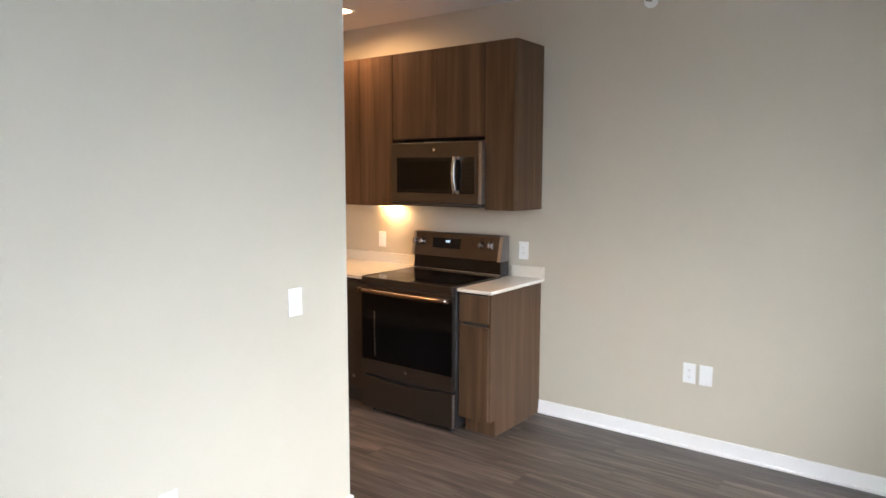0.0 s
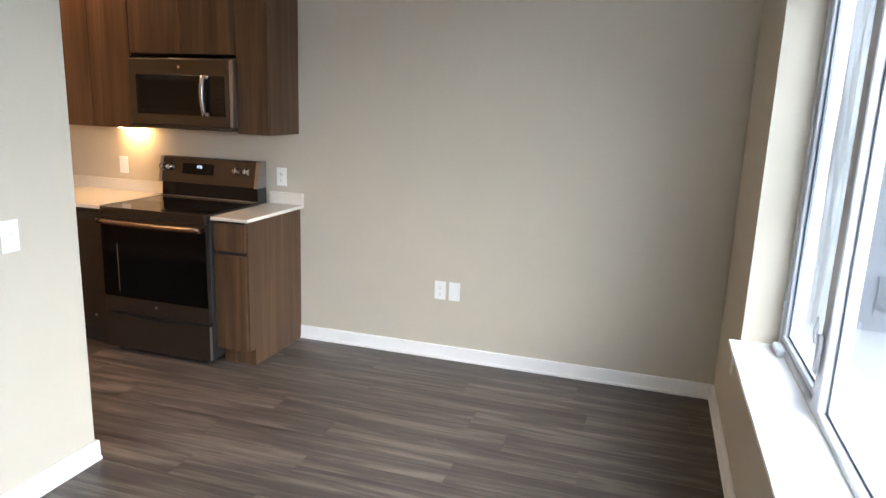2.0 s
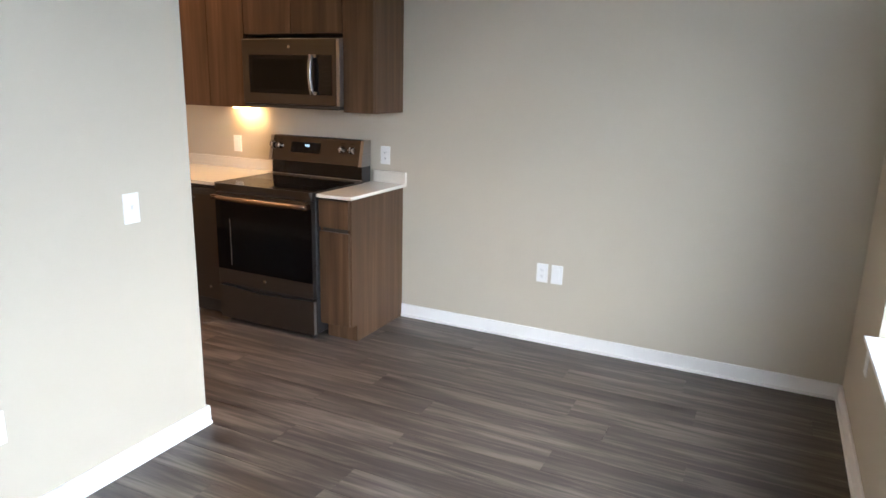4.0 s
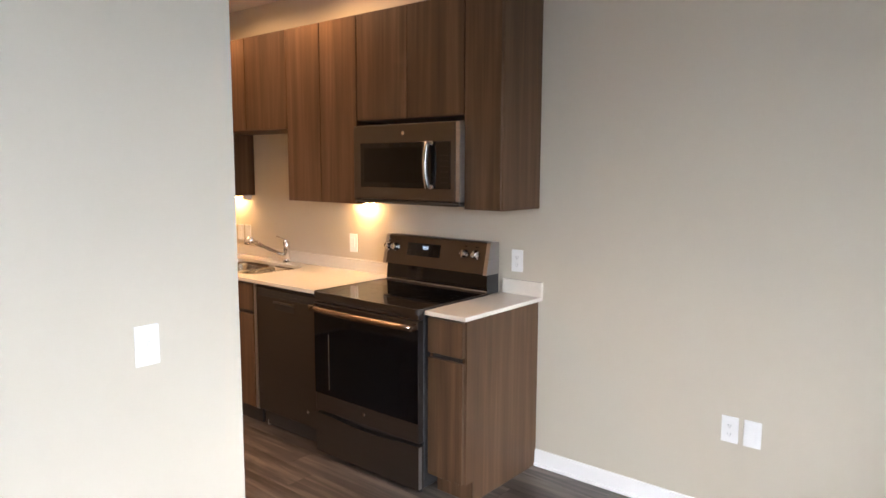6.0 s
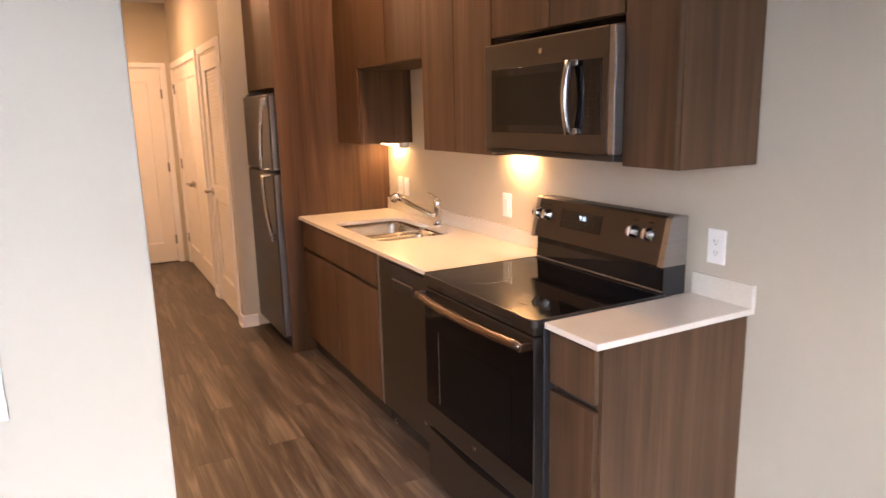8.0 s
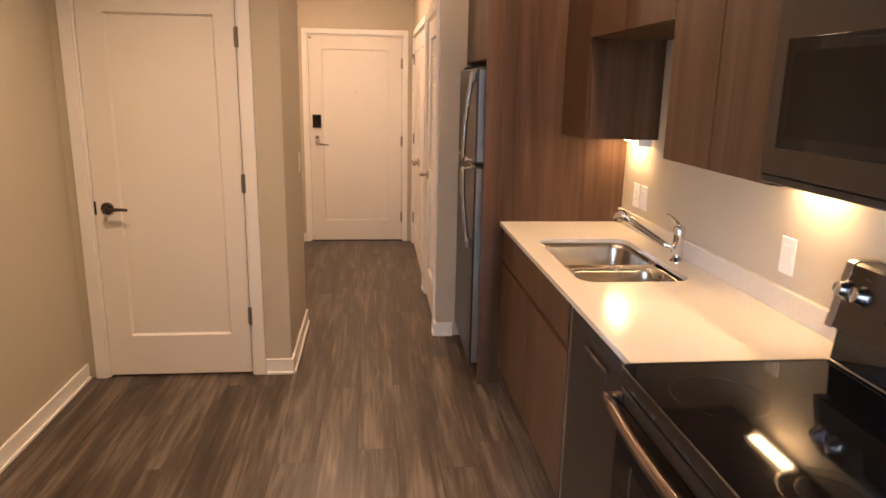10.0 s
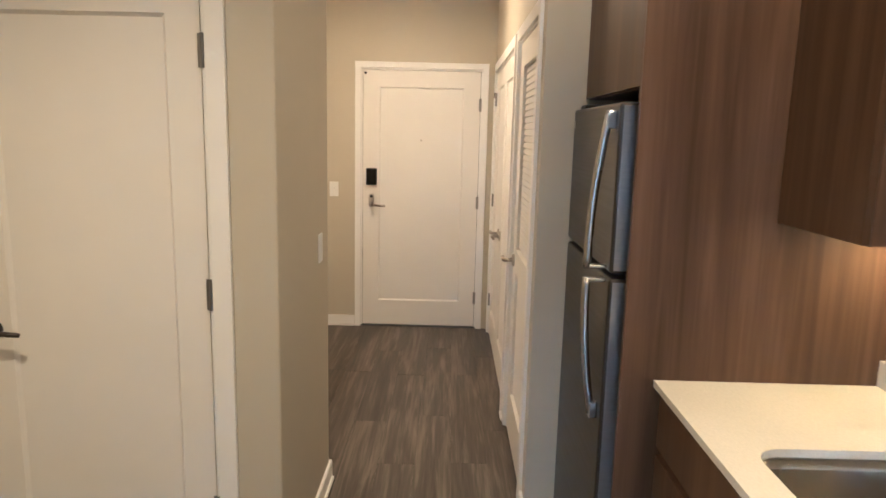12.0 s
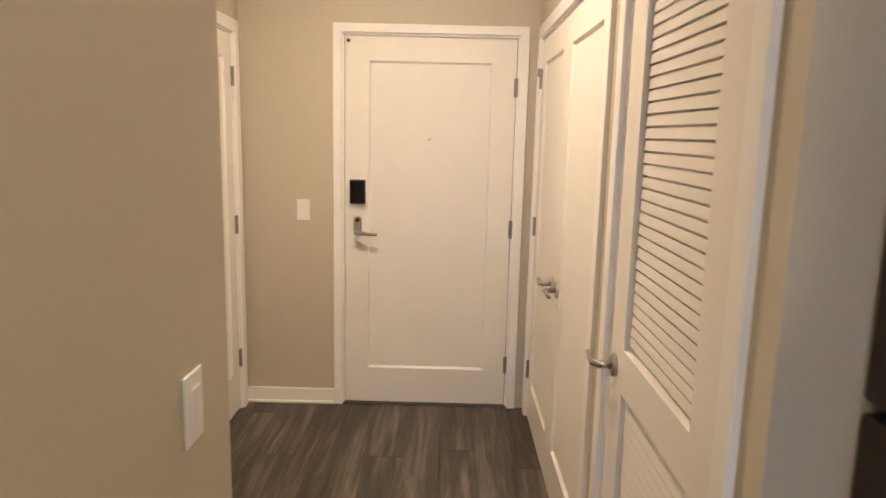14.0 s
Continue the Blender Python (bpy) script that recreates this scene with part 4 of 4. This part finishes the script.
# black filler standing in for the deep shade between the two doors
part("door_gap_shade", box(FX_0 + 0.006, FX_1 - 0.006, -0.725, -0.7065, 1.1925, 1.2075), KICK_AND_GAP, fg)
part("grille", box(FX_0 + 0.01, FX_1 - 0.01, -0.715, -0.70, 0.02, 0.088), BLACK, fg)
part("hinge_cover", box(FX_0 + 0.01, FX_0 + 0.10, -0.765, -0.66, 1.6905, 1.706, 0.004), BLACK, fg)
for p_, z0, z1, up in ((ft, 1.214, 1.655, 1), (fb, 0.765, 1.186, -1)):
    hx = -2.952
    hp = []
    for k in range(15):
        u = k / 14
        far = 1 - u if up > 0 else u
        hp.append((hx, FF - 0.018 - 0.036 * math.sin(math.pi / 2 * min(1, far * 1.15)), z0 + (z1 - z0) * u))
    h_ = part("handle", tube(hp, 0.0125, n=14), STEEL, p_, "bowed steel handle", True)
    z_far, z_near = (z1 - 0.012, z0 + 0.006) if up > 0 else (z0 + 0.012, z1 - 0.006)
    part("handle_mount", box(hx - 0.012, hx + 0.014, FF - 0.026, FF + 0.001, z_far - 0.026, z_far + 0.026, 0.005, seg=2), STEEL, h_)
    part("handle_foot", box(hx - 0.010, hx + 0.012, FF - 0.058, FF + 0.001, z_near - 0.006, z_near + 0.006, 0.003, seg=2), STEEL, h_)
part("badge", tube([(-3.557, FF - 0.002, 1.636), (-3.557, FF + 0.001, 1.636)], 0.014, n=24), STEEL, ft)
for x in (FX_0 + 0.06, FX_1 - 0.06):
    for y in (-0.66, -0.12):
        part("foot", tube([(x, y, 0), (x, y, 0.032)], 0.018, n=12), BLACK, fg)


# ---- small wall fittings ----
def wall_plate(name, x, y, z, rz, kind_, label, category, group):
    """A plate in its own frame: x along the wall, +y out of it."""
    o = thing(name, x, y, z, rz, label, category, group)
    OFFSET[o.name] = Vector()
    part("plate", box(-0.036, 0.036, 0.0, 0.006, -0.059, 0.059, 0.0025, seg=2), PLATE, o)
    if kind_ == "toggle":
        part("toggle", box(-0.005, 0.005, 0.006, 0.018, -0.004, 0.014, 0.002), PLATE, o)
        part("surround", box(-0.007, 0.007, 0.006, 0.0068, -0.014, 0.014), TRIM, o)
    elif kind_ == "rocker":
        part("rocker", box(-0.0165, 0.0165, 0.006, 0.0095, -0.034, 0.034, 0.0015), PLATE, o)
    else:
        r = part("receptacle", box(-0.0165, 0.0165, 0.006, 0.008, -0.034, 0.034, 0.001), PLATE, o)
        for dz in (-0.019, 0.019):
            for dx in (-0.006, 0.006):
                part("slot", box(dx - 0.001, dx + 0.001, 0.0079, 0.0084, dz - 0.004, dz + 0.005), PLATE_SLOT, r)
            part("slot", tube([(0, 0.0079, dz - 0.010), (0, 0.0084, dz - 0.010)], 0.0022, n=8), PLATE_SLOT, r)
    for dz in (-0.047, 0.047):
        part("screw", tube([(0, 0.0055, dz), (0, 0.0066, dz)], 0.003, n=8), TRIM, o)
    return o


OUT, SWI = "white plastic wall outlet", "white plastic light switch"
wall_plate("outlet", -0.120, 0, 1.09, 180, "outlet", OUT + " above the short worktop", "outlet", "outlets")
wall_plate("outlet", 0.997, 0, 0.450, 180, "outlet", OUT + " low on the bare wall", "outlet", "outlets")
wall_plate("outlet", 1.090, 0, 0.450, 180, "rocker", "white plastic cable plate beside the outlet", "outlet", "outlets")
wall_plate("outlet", -1.388, 0, 1.092, 180, "rocker", OUT + " with a smooth face above the worktop", "outlet", "outlets")
wall_plate("light_switch", -2.560, 0, 1.085, 180, "rocker", SWI + " above the sink", "light switch", "light switches")
wall_plate("outlet", -2.655, 0, 1.085, 180, "outlet", OUT + " beside the switch above the sink", "outlet", "outlets")
wall_plate("light_switch", -0.03, -2.062, 1.066, -90, "toggle", SWI + " on the partition wall", "light switch", "light switches")
wall_plate("outlet", -0.03, -2.668, 0.41, -90, "outlet", OUT + " low on the partition wall", "outlet", "outlets")
wall_plate("light_switch", -6.4, -2.172, 1.127, -90, "toggle", SWI + " beside the entry door", "light switch", "light switches")
wall_plate("light_switch", -3.715, -1.772, 1.118, 360, "rocker", SWI + " on the hall corner wall", "light switch", "light switches")
wall_plate("outlet", 2.65, -0.62, 0.45, 90, "outlet", OUT + " under the window sill", "outlet", "outlets")
sp = thing("sprinkler", 0.694, 0, 2.59, 180, "white sidewall fire sprinkler high on the wall", "sprinkler")
part("escutcheon", tube([(0, 0, 0), (0, 0.006, 0), (0, 0.014, 0)], [0.042, 0.042, 0.026], n=28), PLATE, sp)
part("head", tube([(0, 0.012, 0), (0, 0.045, 0)], [0.012, 0.009], n=14), NICKEL, sp)
part("deflector", box(-0.016, 0.016, 0.044, 0.050, -0.012, 0.014, 0.002), NICKEL, sp)

# ---- floor planks, laid along the hall ----
floor = new("floor", finish("floor", box(-6.4, 2.65, -5.66, 0, -0.0119, -0.0025), SUBFLOOR))
tagged(floor, "grey-brown wood-look vinyl plank floor", "floor", kind="structure")
PL, PW = 1.219, 0.178
plank_meshes = {}


def plank(x0, x1, y):
    """One board; boards of the same length share their mesh."""
    key = round(x1 - x0, 2)
    if key < 0.05:
        return
    if key not in plank_meshes:
        h = key / 2
        plank_meshes[key] = finish("plank", box(-h + 0.0004, h - 0.0004, -PW / 2 + 0.0004, PW / 2 - 0.0004, -0.0024, 0.0, 0.0007), FLOOR)
    p = new("plank", plank_meshes[key])
    p.parent = floor
    p.location = ((x0 + x1) / 2, y, 0)


stagger = random.Random(7)
areas = ((-0.10, 2.70, -5.7, 0.0), (-3.1, -0.10, -2.93, 0.0), (-3.8, -3.1, -1.84, 0.0), (-6.45, -3.8, -2.57, -0.85))
y = -0.05
while y > -5.7:
    x = -6.45 - stagger.random() * PL
    while x < 2.70:
        lo, hi = max(x, -6.45), min(x + PL, 2.70)
        if any(hi > r[0] and lo < r[1] and y + PW / 2 > r[2] and y - PW / 2 < r[3] for r in areas):
            plank(lo, hi, y)
        x += PL
    y -= PW
